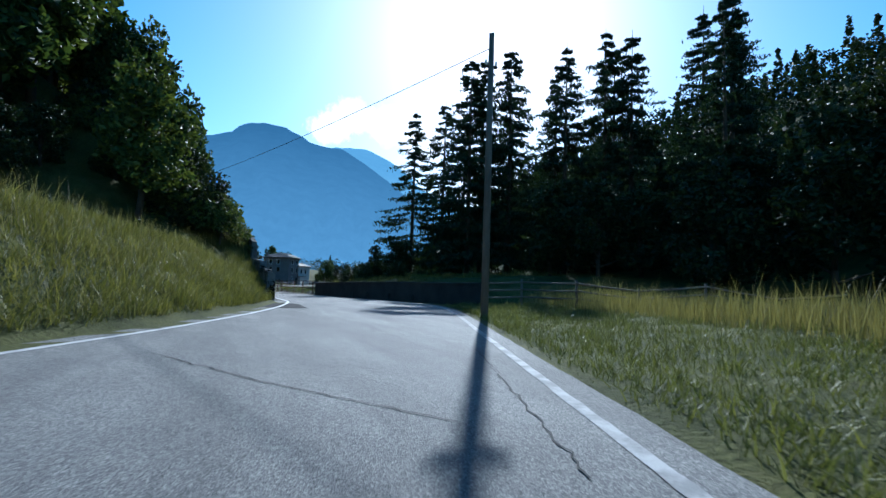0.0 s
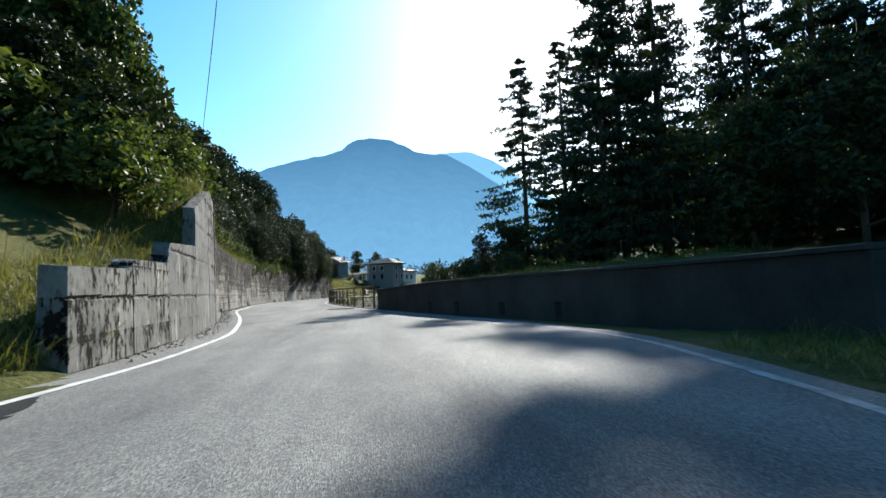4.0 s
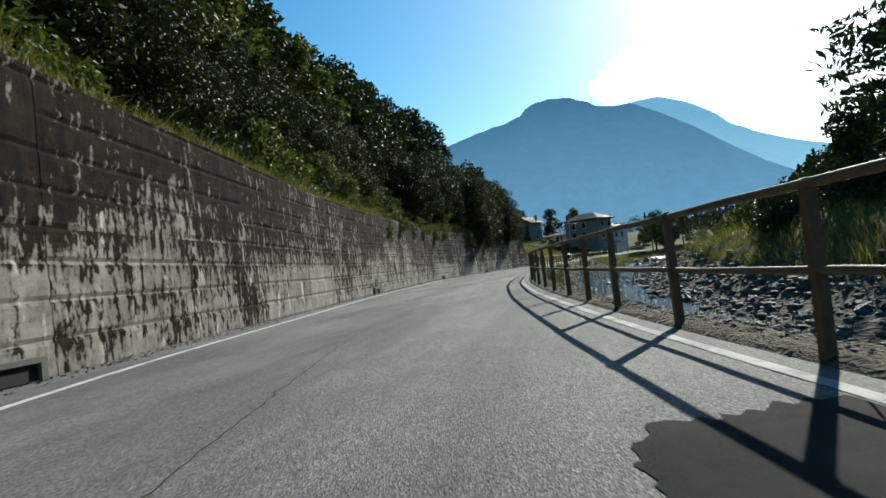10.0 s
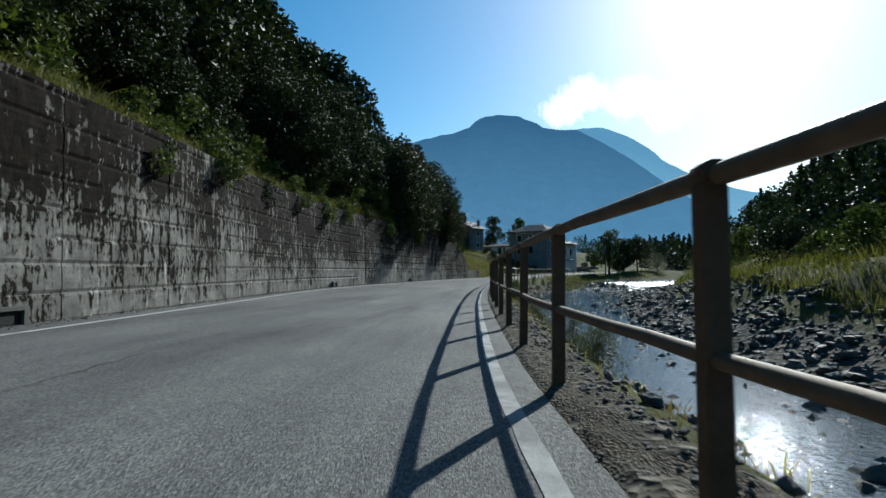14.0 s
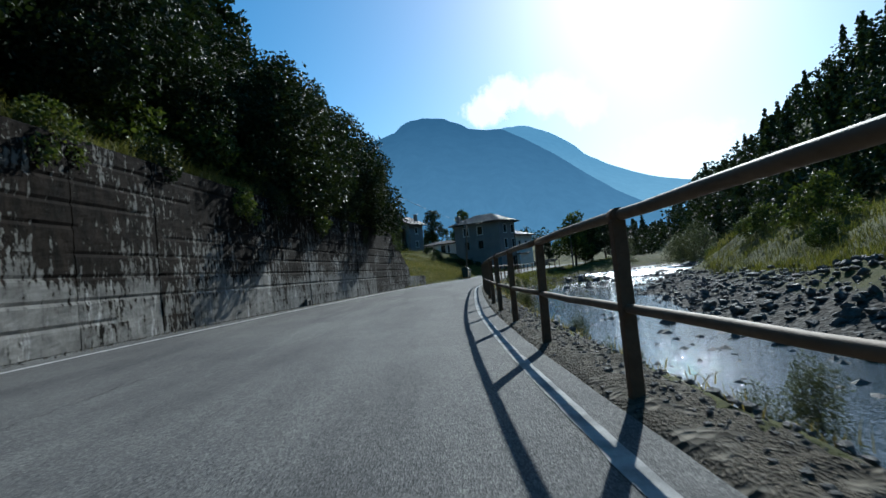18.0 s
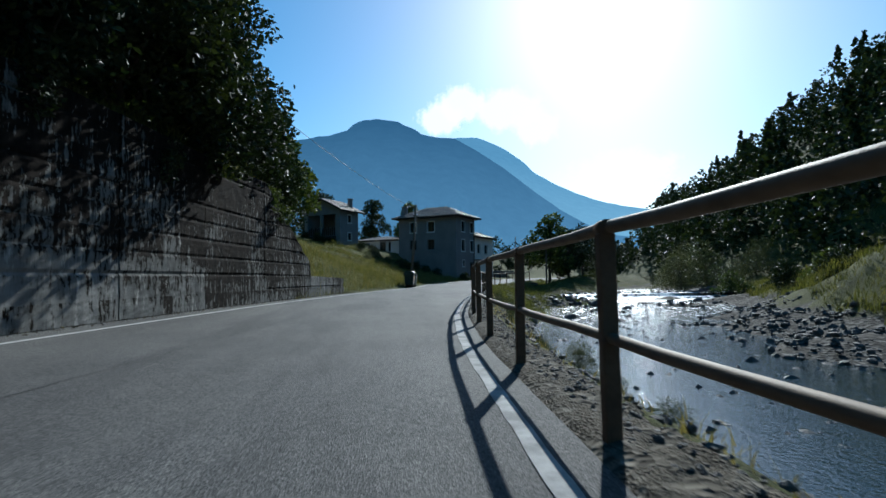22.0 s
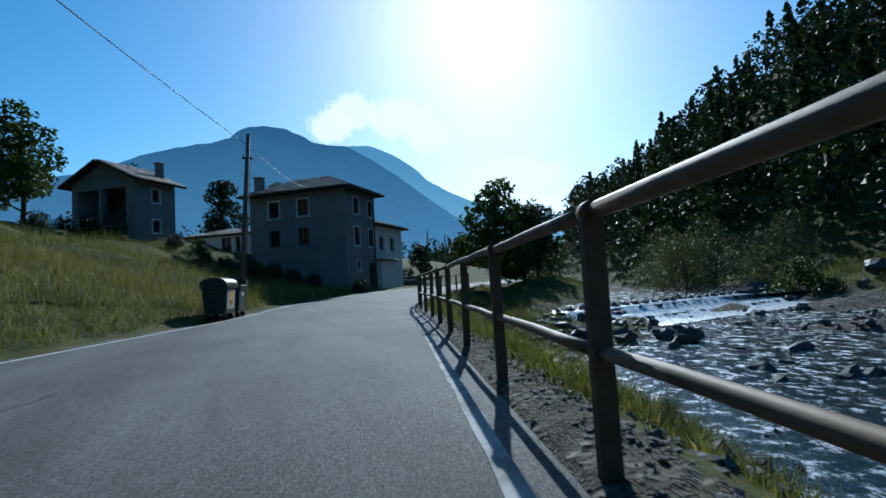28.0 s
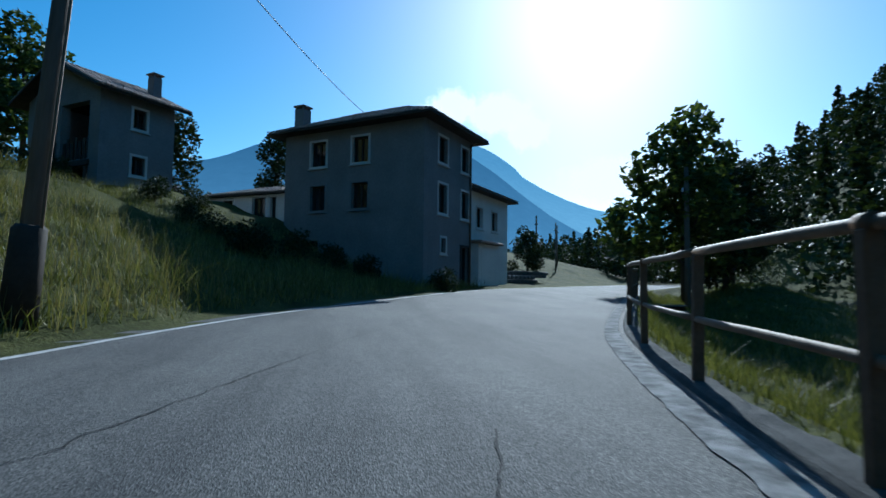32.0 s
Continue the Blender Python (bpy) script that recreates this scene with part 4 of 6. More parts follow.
def forest(name, spots, hmin, hmax, cards, mat, conifer=0.25):
    """Many far trees in one mesh of leaf clumps."""
    vs, fs, base = [], [], 0
    for x, y in spots:
        h = rng.uniform(hmin, hmax)
        z = land(x, y)
        t = rng.uniform(0, 1, cards)
        if rng.random() < conifer:
            r = (1 - t) * h * 0.2 + 0.15
            h *= 1.35
        else:
            r = np.sqrt(np.maximum(0.02, 1 - (2 * t - 0.9) ** 2)) * h * 0.36
        a = rng.uniform(0, math.tau, cards)
        q = r * rng.uniform(0.55, 1.05, cards)
        pts = np.stack([x + np.cos(a) * q, y + np.sin(a) * q, z + h * (0.08 + 0.92 * t)], 1)
        v, f = leaf_cards(pts, rng.uniform(0.7, 1.5, cards) * h * 0.085, 0.4, 0.7)
        vs.append(v)
        fs.append(f + base)
        base += len(v)
    return mesh_np(name, np.concatenate(vs), np.concatenate(fs), mat)


spots = []
while len(spots) < 2300:
    x, y = 36 + 110 * rng.random() ** 1.15, rng.uniform(-10, 400)
    if hill_right(x, y) > 0.6:
        spots.append((x, y))
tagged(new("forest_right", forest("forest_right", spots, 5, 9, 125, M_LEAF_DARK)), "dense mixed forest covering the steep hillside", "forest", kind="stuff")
spots = [(xl(y) - rng.uniform(22, 120), y) for y in rng.uniform(22, 124, 480)]
tagged(new("forest_left", forest("forest_left", spots, 7, 13, 110, M_LEAF)), "dense broadleaf forest on the slope above the road", "forest", kind="stuff")
spots = [(rng.uniform(-90, 110), 225 + 170 * rng.random()) for _ in range(260)]
spots = [(x, y) for x, y in spots if not xl(y) - 4 < x < xr(y) + 4]
tagged(new("forest_far", forest("forest_far", spots, 4, 7.5, 90, M_LEAF_DARK, 0.12)), "woods and hedges on the valley floor beyond the houses", "forest", kind="stuff")


# ---- stream ----
def water_sheet():
    verts, faces, n = [], [], 0
    ys = np.arange(26, 145.01, 1.0)
    for y in ys:
        a, b = xr(y) + 1.3, xr(y) + np.interp(y, [26, 44, 75, 118, 132, 143], [12, 8.8, 9.2, 15, 21, 26])
        for k in range(9):
            verts.append((a + (b - a) * k / 8, y, np.interp(y, [26, 60, 120, 143], [-1.75, -1.62, -1.52, -1.42])))
    faces = [(i * 9 + k, i * 9 + k + 1, (i + 1) * 9 + k + 1, (i + 1) * 9 + k) for i in range(len(ys) - 1) for k in range(8)]
    return mesh_np("water_stream", verts, faces, M_WATER, True)


setting("water_stream", water_sheet(), "shallow clear mountain stream glittering in the sun", "water")
ys = np.arange(146.6, 190.1, 2.0)
pond_v = [(xr(y) + o, y, -0.86) for y in ys for o in (6.5, 12, 18, 27)]
pond_f = [(i * 4 + k, i * 4 + k + 1, (i + 1) * 4 + k + 1, (i + 1) * 4 + k) for i in range(len(ys) - 1) for k in range(3)]
setting("water_pond", mesh_np("water_pond", pond_v, pond_f, M_WATER, True), "still dark water held back above the weir", "water")


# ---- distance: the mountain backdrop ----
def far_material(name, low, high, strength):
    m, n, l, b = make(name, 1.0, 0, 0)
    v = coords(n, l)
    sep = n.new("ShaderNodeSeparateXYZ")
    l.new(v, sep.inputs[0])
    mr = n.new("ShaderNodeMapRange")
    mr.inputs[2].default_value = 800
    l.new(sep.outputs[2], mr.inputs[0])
    # haze is painted in: self-glowing colour, paler towards the foot
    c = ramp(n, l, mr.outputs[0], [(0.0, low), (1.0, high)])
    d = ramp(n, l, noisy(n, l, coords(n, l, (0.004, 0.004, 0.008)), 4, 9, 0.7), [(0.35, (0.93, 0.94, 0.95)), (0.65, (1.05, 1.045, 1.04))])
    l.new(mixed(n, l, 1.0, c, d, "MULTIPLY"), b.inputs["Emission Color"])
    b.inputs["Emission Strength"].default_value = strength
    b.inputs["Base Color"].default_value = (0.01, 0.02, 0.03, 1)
    return m


def mountain(name, dist, ridge, mat, az0, az1, seed, amp):
    """A range at a far distance; ridge gives elevation in degrees by azimuth."""
    n, m = 240, 26
    verts = []
    for i in range(n):
        az = az0 + (az1 - az0) * i / (n - 1)
        el = np.interp(az, *zip(*ridge))
        top = dist * math.tan(radians(el)) * (1 + amp * 0.5 * fbm(az, 1, 0.9, seed)) + amp * 60 * fbm(az, 3, 2.2, seed + 4)
        for k in range(m):
            t = k / (m - 1)
            d = dist * (0.62 + 0.38 * t) + 130 * fbm(az * 0.5, t * 3, 1.2, seed) * (1 - t)
            verts.append((d * math.sin(radians(az)), d * math.cos(radians(az)), -30 + (top + 30) * t**0.85))
    faces = [(i * m + k, (i + 1) * m + k, (i + 1) * m + k + 1, i * m + k + 1) for i in range(n - 1) for k in range(m - 1)]
    return mesh_np(name, verts, faces, mat, True)


M_FAR1 = far_material("painted_haze_mountain", (0.075, 0.17, 0.27), (0.026, 0.075, 0.14), 1.0)
M_FAR2 = far_material("painted_pale_haze_mountain", (0.17, 0.32, 0.43), (0.085, 0.2, 0.31), 1.0)
RIDGE1 = [(-60, 7.64), (-30, 9.07), (-17, 10.31), (-12.8, 11.36), (-9.6, 12.80), (-6.7, 13.66), (-3.8, 14.23), (-2.0, 14.80), (-1.3, 15.47), (-0.4, 15.85), (1.0, 16.00), (3.2, 15.76), (4.6, 15.18), (5.6, 14.61), (7.3, 14.23), (8.9, 14.23), (11.4, 12.89), (14.4, 10.89), (17.4, 8.50), (19.7, 6.78), (24, 4.20), (40, 1.91), (80, 1.91)]
RIDGE2 = [(-60, 3.86), (0, 9.65), (6, 13.70), (8, 14.28), (9.8, 14.38), (11.2, 14.38), (12.6, 13.99), (15.0, 12.74), (16.5, 11.58), (17.4, 10.62), (19.6, 9.36), (21.6, 8.40), (23.8, 7.53), (26.6, 6.85), (28.8, 6.47), (34, 6.18), (50, 6.75), (90, 6.75)]
tagged(new("backdrop_mountain_near", mountain("backdrop_mountain_near", 2700, RIDGE1, M_FAR1, -60, 80, 2.0, 0.014)), "blue wooded mountain with painted-in haze closing the valley", "mountain", kind="structure")
tagged(new("backdrop_mountain_far", mountain("backdrop_mountain_far", 3900, RIDGE2, M_FAR2, -60, 90, 5.0, 0.014)), "paler mountain ridge behind with sunlit haze painted in", "mountain", kind="structure")


# ---- bright cloud and a painted glow above the ridge ----
def cloud_material():
    m, n, l, b = make("self_lit_cloud", 1.0, 0, 0)
    v = coords(n, l)
    grad, add = n.new("ShaderNodeTexGradient"), n.new("ShaderNodeMath")
    grad.gradient_type = "SPHERICAL"
    l.new(v, grad.inputs[0])
    add.operation = "ADD"
    l.new(noisy(n, l, coords(n, l, (1.6, 1, 1)), 1.7, 9, 0.62), add.inputs[0])
    l.new(grad.outputs["Fac"], add.inputs[1])
    thick = ramp(n, l, add.outputs[0], [(0.74, (0, 0, 0)), (1.16, (0.9, 0.9, 0.9))])
    clear, glow, mix = n.new("ShaderNodeBsdfTransparent"), n.new("ShaderNodeEmission"), n.new("ShaderNodeMixShader")
    # the sunlit white is given as emission
    glow.inputs[0].default_value, glow.inputs[1].default_value = (0.98, 0.99, 1.0, 1), 0.8
    l.new(thick, mix.inputs[0])
    l.new(clear.outputs[0], mix.inputs[1])
    l.new(glow.outputs[0], mix.inputs[2])
    l.new(mix.outputs[0], n["Material Output"].inputs[0])
    return m


M_CLOUD = cloud_material()
cloud_me = mesh_np("backdrop_cloud", [(x, 0.06 * x * x, z) for z in (-1, -0.3, 0.3, 1) for x in (-1, -0.5, 0, 0.5, 1)], [(i * 5 + k, i * 5 + k + 1, i * 5 + k + 6, i * 5 + k + 5) for i in range(3) for k in range(4)], M_CLOUD)
# the last sheet, low and wide, paints the sun's glow over the ridge
for az, el, wide, tall in ((7.6, 16.2, 190, 150), (9.8, 17.6, 210, 170), (14.6, 17.0, 300, 190), (17.6, 15.2, 200, 170), (26.0, 10.4, 420, 190)):
    cl = tagged(new("backdrop_cloud", cloud_me), "self-lit white cloud and painted glow at the mountain ridge", "cloud", kind="structure")
    cl.matrix_basis = Matrix.Translation((3300 * math.sin(radians(az)), 3300 * math.cos(radians(az)), 3300 * math.tan(radians(el)))) @ Matrix.Rotation(radians(-az), 4, "Z") @ Matrix.Diagonal((wide, 60, tall, 1))


# ---- houses ----
def wall_mesh(w, h, holes, thick=0.4):
    """A wall of width w along x, from z 0 to h, y from 0 inwards to thick, with rectangular openings (x0, x1, z0, z1)."""
    return slab(0, w, 0, h, 0, thick, holes)


def window(parent, m, w, h, trim, shutter=0.0):
    """A window in an opening: stone surround, sill, dark leaves, glass."""
    f = 0.11
    bm = slab(-f, w + f, -f, h + f, -0.03, 0.12, [(0, w, 0, h)])
    ob = part("window", bm, trim, parent)
    ob.matrix_basis = m
    part("sill", box(-f - 0.05, w + f + 0.05, -0.09, 0.14, -f - 0.05, -f - 0.004, 0.012), trim, ob)
    bm = slab(0.004, w - 0.004, 0.004, h - 0.004, 0.16, 0.21, [(0.07, w / 2 - 0.04, 0.07, h - 0.07), (w / 2 + 0.04, w - 0.07, 0.07, h - 0.07)])
    part("frame", bm, M_DARKWOOD, ob)
    part("pane", box(0.02, w - 0.02, 0.215, 0.225, 0.02, h - 0.02), M_GLASS, ob)
    # dark board that fills the opening behind the pane
    part("backing_board", box(0.0, w, 0.3, 0.33, 0, h), M_DARKWOOD, ob)
    return ob


def glass():
    m, n, l, b = make("window_glass", 0.06, 0, 0.6)
    b.inputs["Base Color"].default_value = (0.015, 0.018, 0.02, 1)
    bumped(n, l, b, noisy(n, l, coords(n, l), 2.0, 3), 0.05, 0.02)
    return m


M_GLASS = glass()


def hip_roof(parent, w, d, h, over, rise, ridge):
    """Hipped tile roof over a w by d plan: slab with rows of half-round tiles."""
    x0, x1, y0, y1 = -over, w + over, -over, d + over
    run = ridge
    if w >= d:
        a, b = (x0 + run, (y0 + y1) / 2), (x1 - run, (y0 + y1) / 2)
    else:
        a, b = ((x0 + x1) / 2, y0 + run), ((x0 + x1) / 2, y1 - run)
    bm = bmesh.new()
    lo = [bm.verts.new(p) for p in ((x0, y0, h - 0.1), (x1, y0, h - 0.1), (x1, y1, h - 0.1), (x0, y1, h - 0.1))]
    up = [bm.verts.new((v.co.x, v.co.y, h)) for v in lo]
    ra, rb = bm.verts.new((*a, h + rise)), bm.verts.new((*b, h + rise))
    bm.faces.new(lo[::-1])
    for i in range(4):
        bm.faces.new((lo[i], lo[(i + 1) % 4], up[(i + 1) % 4], up[i]))
    if w >= d:
        slopes = ((up[0], up[1], rb, ra), (up[1], up[2], rb), (up[2], up[3], ra, rb), (up[3], up[0], ra))
    else:
        slopes = ((up[0], up[1], ra), (up[1], up[2], rb, ra), (up[2], up[3], rb), (up[3], up[0], ra, rb))
    planes = [[v.co.copy() for v in f] for f in slopes]
    for f in slopes:
        bm.faces.new(f)
    roof = part("roof", bm, M_DARKWOOD, parent, "dark timber roof underside")
    # tile rows as half tubes down each slope, broken into courses
    vs, fs = [], []
    for pl in planes:
        e = (pl[1] - pl[0])
        ln = e.length
        e.normalize()
        top = pl[2] if len(pl) == 3 else pl[3]
        n = e.cross(top - pl[0]).normalized()
        up_dir = n.cross(e).normalized()
        tot = (top - pl[0]).dot(up_dir)
        lt = (pl[-1] - pl[0]).dot(e)
        rt = (pl[2] - pl[0]).dot(e)
        for c in np.arange(0.1, ln, 0.21):
            reach = tot * min(1.0, c / max(lt, 1e-3), (ln - c) / max(ln - rt, 1e-3))
            for q in np.arange(0, reach, 0.42):
                q1 = min(q + 0.44, reach)
                lift = rng.uniform(0, 0.018)
                base = len(vs)
                for t, z in ((q, 0.035), (q1, 0.015)):
                    for dx, dz in ((-0.085, 0.0), (-0.05, 0.05), (0.05, 0.05), (0.085, 0.0)):
                        vs.append(pl[0] + e * (c + dx) + up_dir * t + n * (dz + z + lift))
                fs += [(base + k, base + k + 1, base + k + 5, base + k + 4) for k in range(3)] + [(base, base + 1, base + 2, base + 3)]
    tiles = part("roof_tiles", mesh_np("roof_tiles", [tuple(v) for v in vs], fs, M_TILE), None, roof, "weathered brown clay roof tiles")
    tiles["kind"] = "stuff"
    return roof


def chimney(parent, x, y, z0, z1, s=0.45):
    bm = box(x - s / 2, x + s / 2, y - s / 2, y + s / 2, z0, z1, 0.01)
    c = part("chimney", bm, M_PLASTER, parent)
    part("chimney_cap", box(x - s / 2 - 0.07, x + s / 2 + 0.07, y - s / 2 - 0.07, y + s / 2 + 0.07, z1 + 0.12, z1 + 0.2, 0.015), M_TILE, c)
    for dx in (-1, 1):
        for dy in (-1, 1):
            bm = add_box(bmesh.new(), x + dx * (s / 2 - 0.07) - 0.05, x + dx * (s / 2 - 0.07) + 0.05, y + dy * (s / 2 - 0.07) - 0.05, y + dy * (s / 2 - 0.07) + 0.05, z1, z1 + 0.12)
            part("chimney_foot", bm, M_PLASTER, c)


def house_frame(name, label, corner, facade_dir, base):
    """Local x runs along the facade away from the corner to the left, local y into the house."""
    fx, fy = facade_dir
    ang = math.degrees(math.atan2(-fy, -fx))
    return thing(name, label, "house", "houses by the road", pose(corner[0], corner[1], base, 0, 0, ang))


# three-storey grey house; local x from its left corner along the facade
h1 = house_frame("house", "three-storey grey plastered house with a hipped tile roof at the roadside", (5.2, 168.0), (-0.80, 0.60), -0.2)
W1, D1, H1 = 8.4, 5.2, 8.6
ups = [(1.75, 2.7, 6.75, 8.0), (4.35, 5.3, 6.75, 8.0), (1.75, 2.7, 4.5, 5.75), (4.35, 5.3, 4.5, 5.75), (1.65, 2.35, 2.3, 3.0)]
part("wall", wall_mesh(W1, H1, ups), M_PLASTER, h1)
side = [(1.4, 2.3, 6.75, 8.0), (3.9, 4.8, 6.75, 8.0), (1.4, 2.3, 4.3, 5.7), (3.9, 4.8, 4.3, 5.7), (1.7, 2.2, 2.4, 3.1), (3.9, 4.8, 0.75, 2.8)]
sw = part("wall", wall_mesh(D1 - 0.4, H1, [(a - 0.4, b - 0.4, c, d) for a, b, c, d in side]), M_PLASTER, h1)
SIDE_M = Matrix.Translation((W1, 0.4, 0)) @ Matrix.Rotation(radians(90), 4, "Z")
sw.matrix_basis = SIDE_M
bw = part("wall", wall_mesh(D1 - 0.4, H1, []), M_PLASTER, h1)
bw.matrix_basis = Matrix.Translation((0, D1, 0)) @ Matrix.Rotation(radians(-90), 4, "Z")
kw = part("wall", wall_mesh(W1 - 0.8, H1, []), M_PLASTER, h1)
kw.matrix_basis = Matrix.Translation((W1 - 0.4, D1, 0)) @ Matrix.Rotation(radians(180), 4, "Z")
for i, (a, b, c, d) in enumerate(ups):
    window(h1, Matrix.Translation((a, 0, c)), b - a, d - c, M_TRIM if i < 2 else M_PLASTER)
for i, (a, b, c, d) in enumerate(side):
    window(h1, SIDE_M @ Matrix.Translation((a - 0.4, 0, c)), b - a, d - c, M_TRIM if i < 5 else M_DARKWOOD)
hip_roof(h1, W1, D1, H1, 0.7, 1.5, 3.4)
chimney(h1, 0.55, 0.6, H1 - 0.4, H1 + 1.45, 0.6)
part("drainpipe", tube([(W1 + 0.06, D1 - 0.3, 0.2), (W1 + 0.06, D1 - 0.3, H1 - 0.3), (W1 + 0.5, D1 + 0.3, H1 - 0.05)], 0.05, 8), M_RAIL, h1)
part("plinth", box(W1 - 0.02, W1 + 0.1, 0.1, D1, -0.2, 0.7, 0.02), M_KERB, h1)

# lower wing that goes on behind it, with a shed in front
h3 = house_frame("house", "lower pale house behind with a tiled roof", (11.8, 172.0), (-0.8, 0.6), -0.1)
part("wall", wall_mesh(4.4, 6.4, [(3.0, 3.8, 4.2, 5.3)]), M_PLASTER_PALE, h3)
window(h3, Matrix.Translation((3.0, 0, 4.2)), 0.8, 1.1, M_TRIM)
w = part("wall", wall_mesh(6.0, 6.4, [(0.8, 1.7, 4.2, 5.4), (3.2, 4.1, 4.2, 5.4)]), M_PLASTER_PALE, h3)
w.matrix_basis = Matrix.Translation((4.4, 0.42, 0)) @ Matrix.Rotation(radians(90), 4, "Z")
for a in (0.8, 3.2):
    window(h3, w.matrix_basis @ Matrix.Translation((a, 0, 4.2)), 0.9, 1.2, M_TRIM)
hip_roof(h3, 4.4, 6.4, 6.4, 0.6, 1.0, 2.4)
shed = house_frame("shed", "small pale roadside shed with a shallow roof", (13.7, 170.1), (-0.8, 0.6), 0.1)
shed["category"] = "shed"
part("wall", wall_mesh(2.6, 2.9, [(0.5, 1.3, 0.7, 2.2)]), M_PLASTER_PALE, shed)
w = part("wall", wall_mesh(2.6, 2.9, []), M_PLASTER_PALE, shed)
w.matrix_basis = Matrix.Translation((2.6, 0.42, 0)) @ Matrix.Rotation(radians(90), 4, "Z")
part("door", box(0.52, 1.28, 0.14, 0.2, 0.7, 2.18), M_DARKWOOD, shed)
part("roof", box(-0.2, 2.9, -0.3, 3.2, 2.92, 3.08, 0.04), M_TILE, shed)

# long low white house between the two tall ones
h4 = house_frame("house", "long low whitewashed house with small shuttered windows", (-0.2, 174.3), (-0.836, 0.549), 1.6)
W4, D4, H4 = 7.2, 3.0, 4.3
lows = [(1.15, 2.05, 2.7, 4.0), (3.6, 4.6, 2.75, 4.05), (4.95, 5.4, 2.75, 4.05)]
part("wall", wall_mesh(W4, H4, lows), M_PLASTER_PALE, h4)
for a, b, c, d in lows:
    window(h4, Matrix.Translation((a, 0, c)), b - a, d - c, M_PLASTER_PALE)
for m in (Matrix.Translation((0, D4, 0)) @ Matrix.Rotation(radians(-90), 4, "Z"), Matrix.Translation((W4, 0.4, 0)) @ Matrix.Rotation(radians(90), 4, "Z")):
    w = part("wall", wall_mesh(D4 - 0.4, H4, []), M_PLASTER_PALE, h4)
    w.matrix_basis = m
hip_roof(h4, W4, D4, H4, 0.35, 0.6, 3.4)
part("drainpipe", tube([(0.1, -0.08, 0.3), (0.1, -0.08, H4 - 0.15)], 0.045, 8), M_DARKWOOD, h4)

# sheet-roofed lean-to against its end
lean = house_frame("lean_to", "rough lean-to with a pale sheet roof beside the low white house", (-2.75, 176.0), (-0.836, 0.549), 1.9)
lean["category"] = "shed"
part("wall", slab(0.0, 2.85, 0.0, 3.3, 0.0, 0.3, [(1.3, 2.3, 0.9, 2.9)]), M_PLASTER, lean)
part("wall", box(0.0, 0.3, 0.3, 2.4, 0.0, 3.3), M_PLASTER, lean)
part("wall", box(0.3, 2.85, 2.1, 2.4, 0.0, 3.3), M_PLASTER, lean)
lid = part("roof", box(-0.2, 3.1, -0.35, 2.6, 0.0, 0.05, 0.01), M_KERB, lean, "pale corrugated sheet roof")
for k in range(12):
    part("corrugation", tube([(-0.18, -0.3 + 0.25 * k, 0.05), (3.08, -0.3 + 0.25 * k, 0.05)], 0.03, 6), M_KERB, lid)
lid.matrix_basis = Matrix.Translation((0, 0, 3.78)) @ Matrix.Rotation(radians(8), 4, "Y")

# tall gabled house up the slope; its gable end, an open barn front, turns to the valley, ridge along local y
W2, D2, H2, RISE2 = 5.6, 3.6, 6.4, 1.35
h2 = house_frame("house", "tall gabled grey house with open barn front up the slope", (-2.1 - 0.813 * W2, 164 + 0.582 * W2), (-0.813, 0.582), 2.75)
barn = [(0.5, 2.45, 0.2, 2.9), (2.7, 4.85, 0.2, 2.9), (0.5, 2.45, 3.25, 5.85), (2.7, 4.85, 3.25, 5.85)]
part("wall", wall_mesh(W2, H2, barn), M_PLASTER, h2)
part("beam", box(0.35, 5.0, -0.1, 0.3, 2.93, 3.2, 0.02), M_DARKWOOD, h2, "dark weathered timber beam")
for x in (0.5, 2.48, 4.78):
    part("timber_post", box(x - 0.07, x + 0.12, -0.09, 0.02, 0.1, 2.9, 0.01), M_DARKWOOD, h2)
for x in np.arange(0.62, 4.8, 0.3):
    part("loft_board", box(x, x + 0.19, 0.12, 0.16, 3.25, 4.2 + 0.12 * math.sin(x * 9), 0.004), M_DARKWOOD, h2)
part("barn_floor", box(0.42, W2 - 0.42, 0.42, D2 - 0.42, 2.95, 3.15), M_DARKWOOD, h2)
side2 = [(1.1, 1.75, 4.9, 5.8), (1.1, 1.75, 2.75, 3.6)]
SIDE2 = Matrix.Translation((W2, 0.4, 0)) @ Matrix.Rotation(radians(90), 4, "Z")
w = part("wall", wall_mesh(D2 - 0.4, H2, side2), M_PLASTER, h2)
w.matrix_basis = SIDE2
for a, b, c, d in side2:
    window(h2, SIDE2 @ Matrix.Translation((a, 0, c)), b - a, d - c, M_TRIM)
w = part("wall", wall_mesh(D2 - 0.4, H2, []), M_PLASTER, h2)
w.matrix_basis = Matrix.Translation((0, D2, 0)) @ Matrix.Rotation(radians(-90), 4, "Z")
w = part("wall", wall_mesh(W2 - 0.8, H2, []), M_PLASTER, h2)
w.matrix_basis = Matrix.Translation((W2 - 0.4, D2, 0)) @ Matrix.Rotation(radians(180), 4, "Z")
bm = bmesh.new()
g = [bm.verts.new(p) for p in ((0, 0.02, H2), (W2, 0.02, H2), (W2 / 2, 0.02, H2 + RISE2), (0, 0.38, H2), (W2, 0.38, H2), (W2 / 2, 0.38, H2 + RISE2))]
for f in ((0, 1, 2), (5, 4, 3), (0, 2, 5, 3), (1, 4, 5, 2), (0, 3, 4, 1)):
    bm.faces.new([g[k] for k in f])
part("gable", bm, M_PLASTER, h2)
pitch = RISE2 / (W2 / 2)
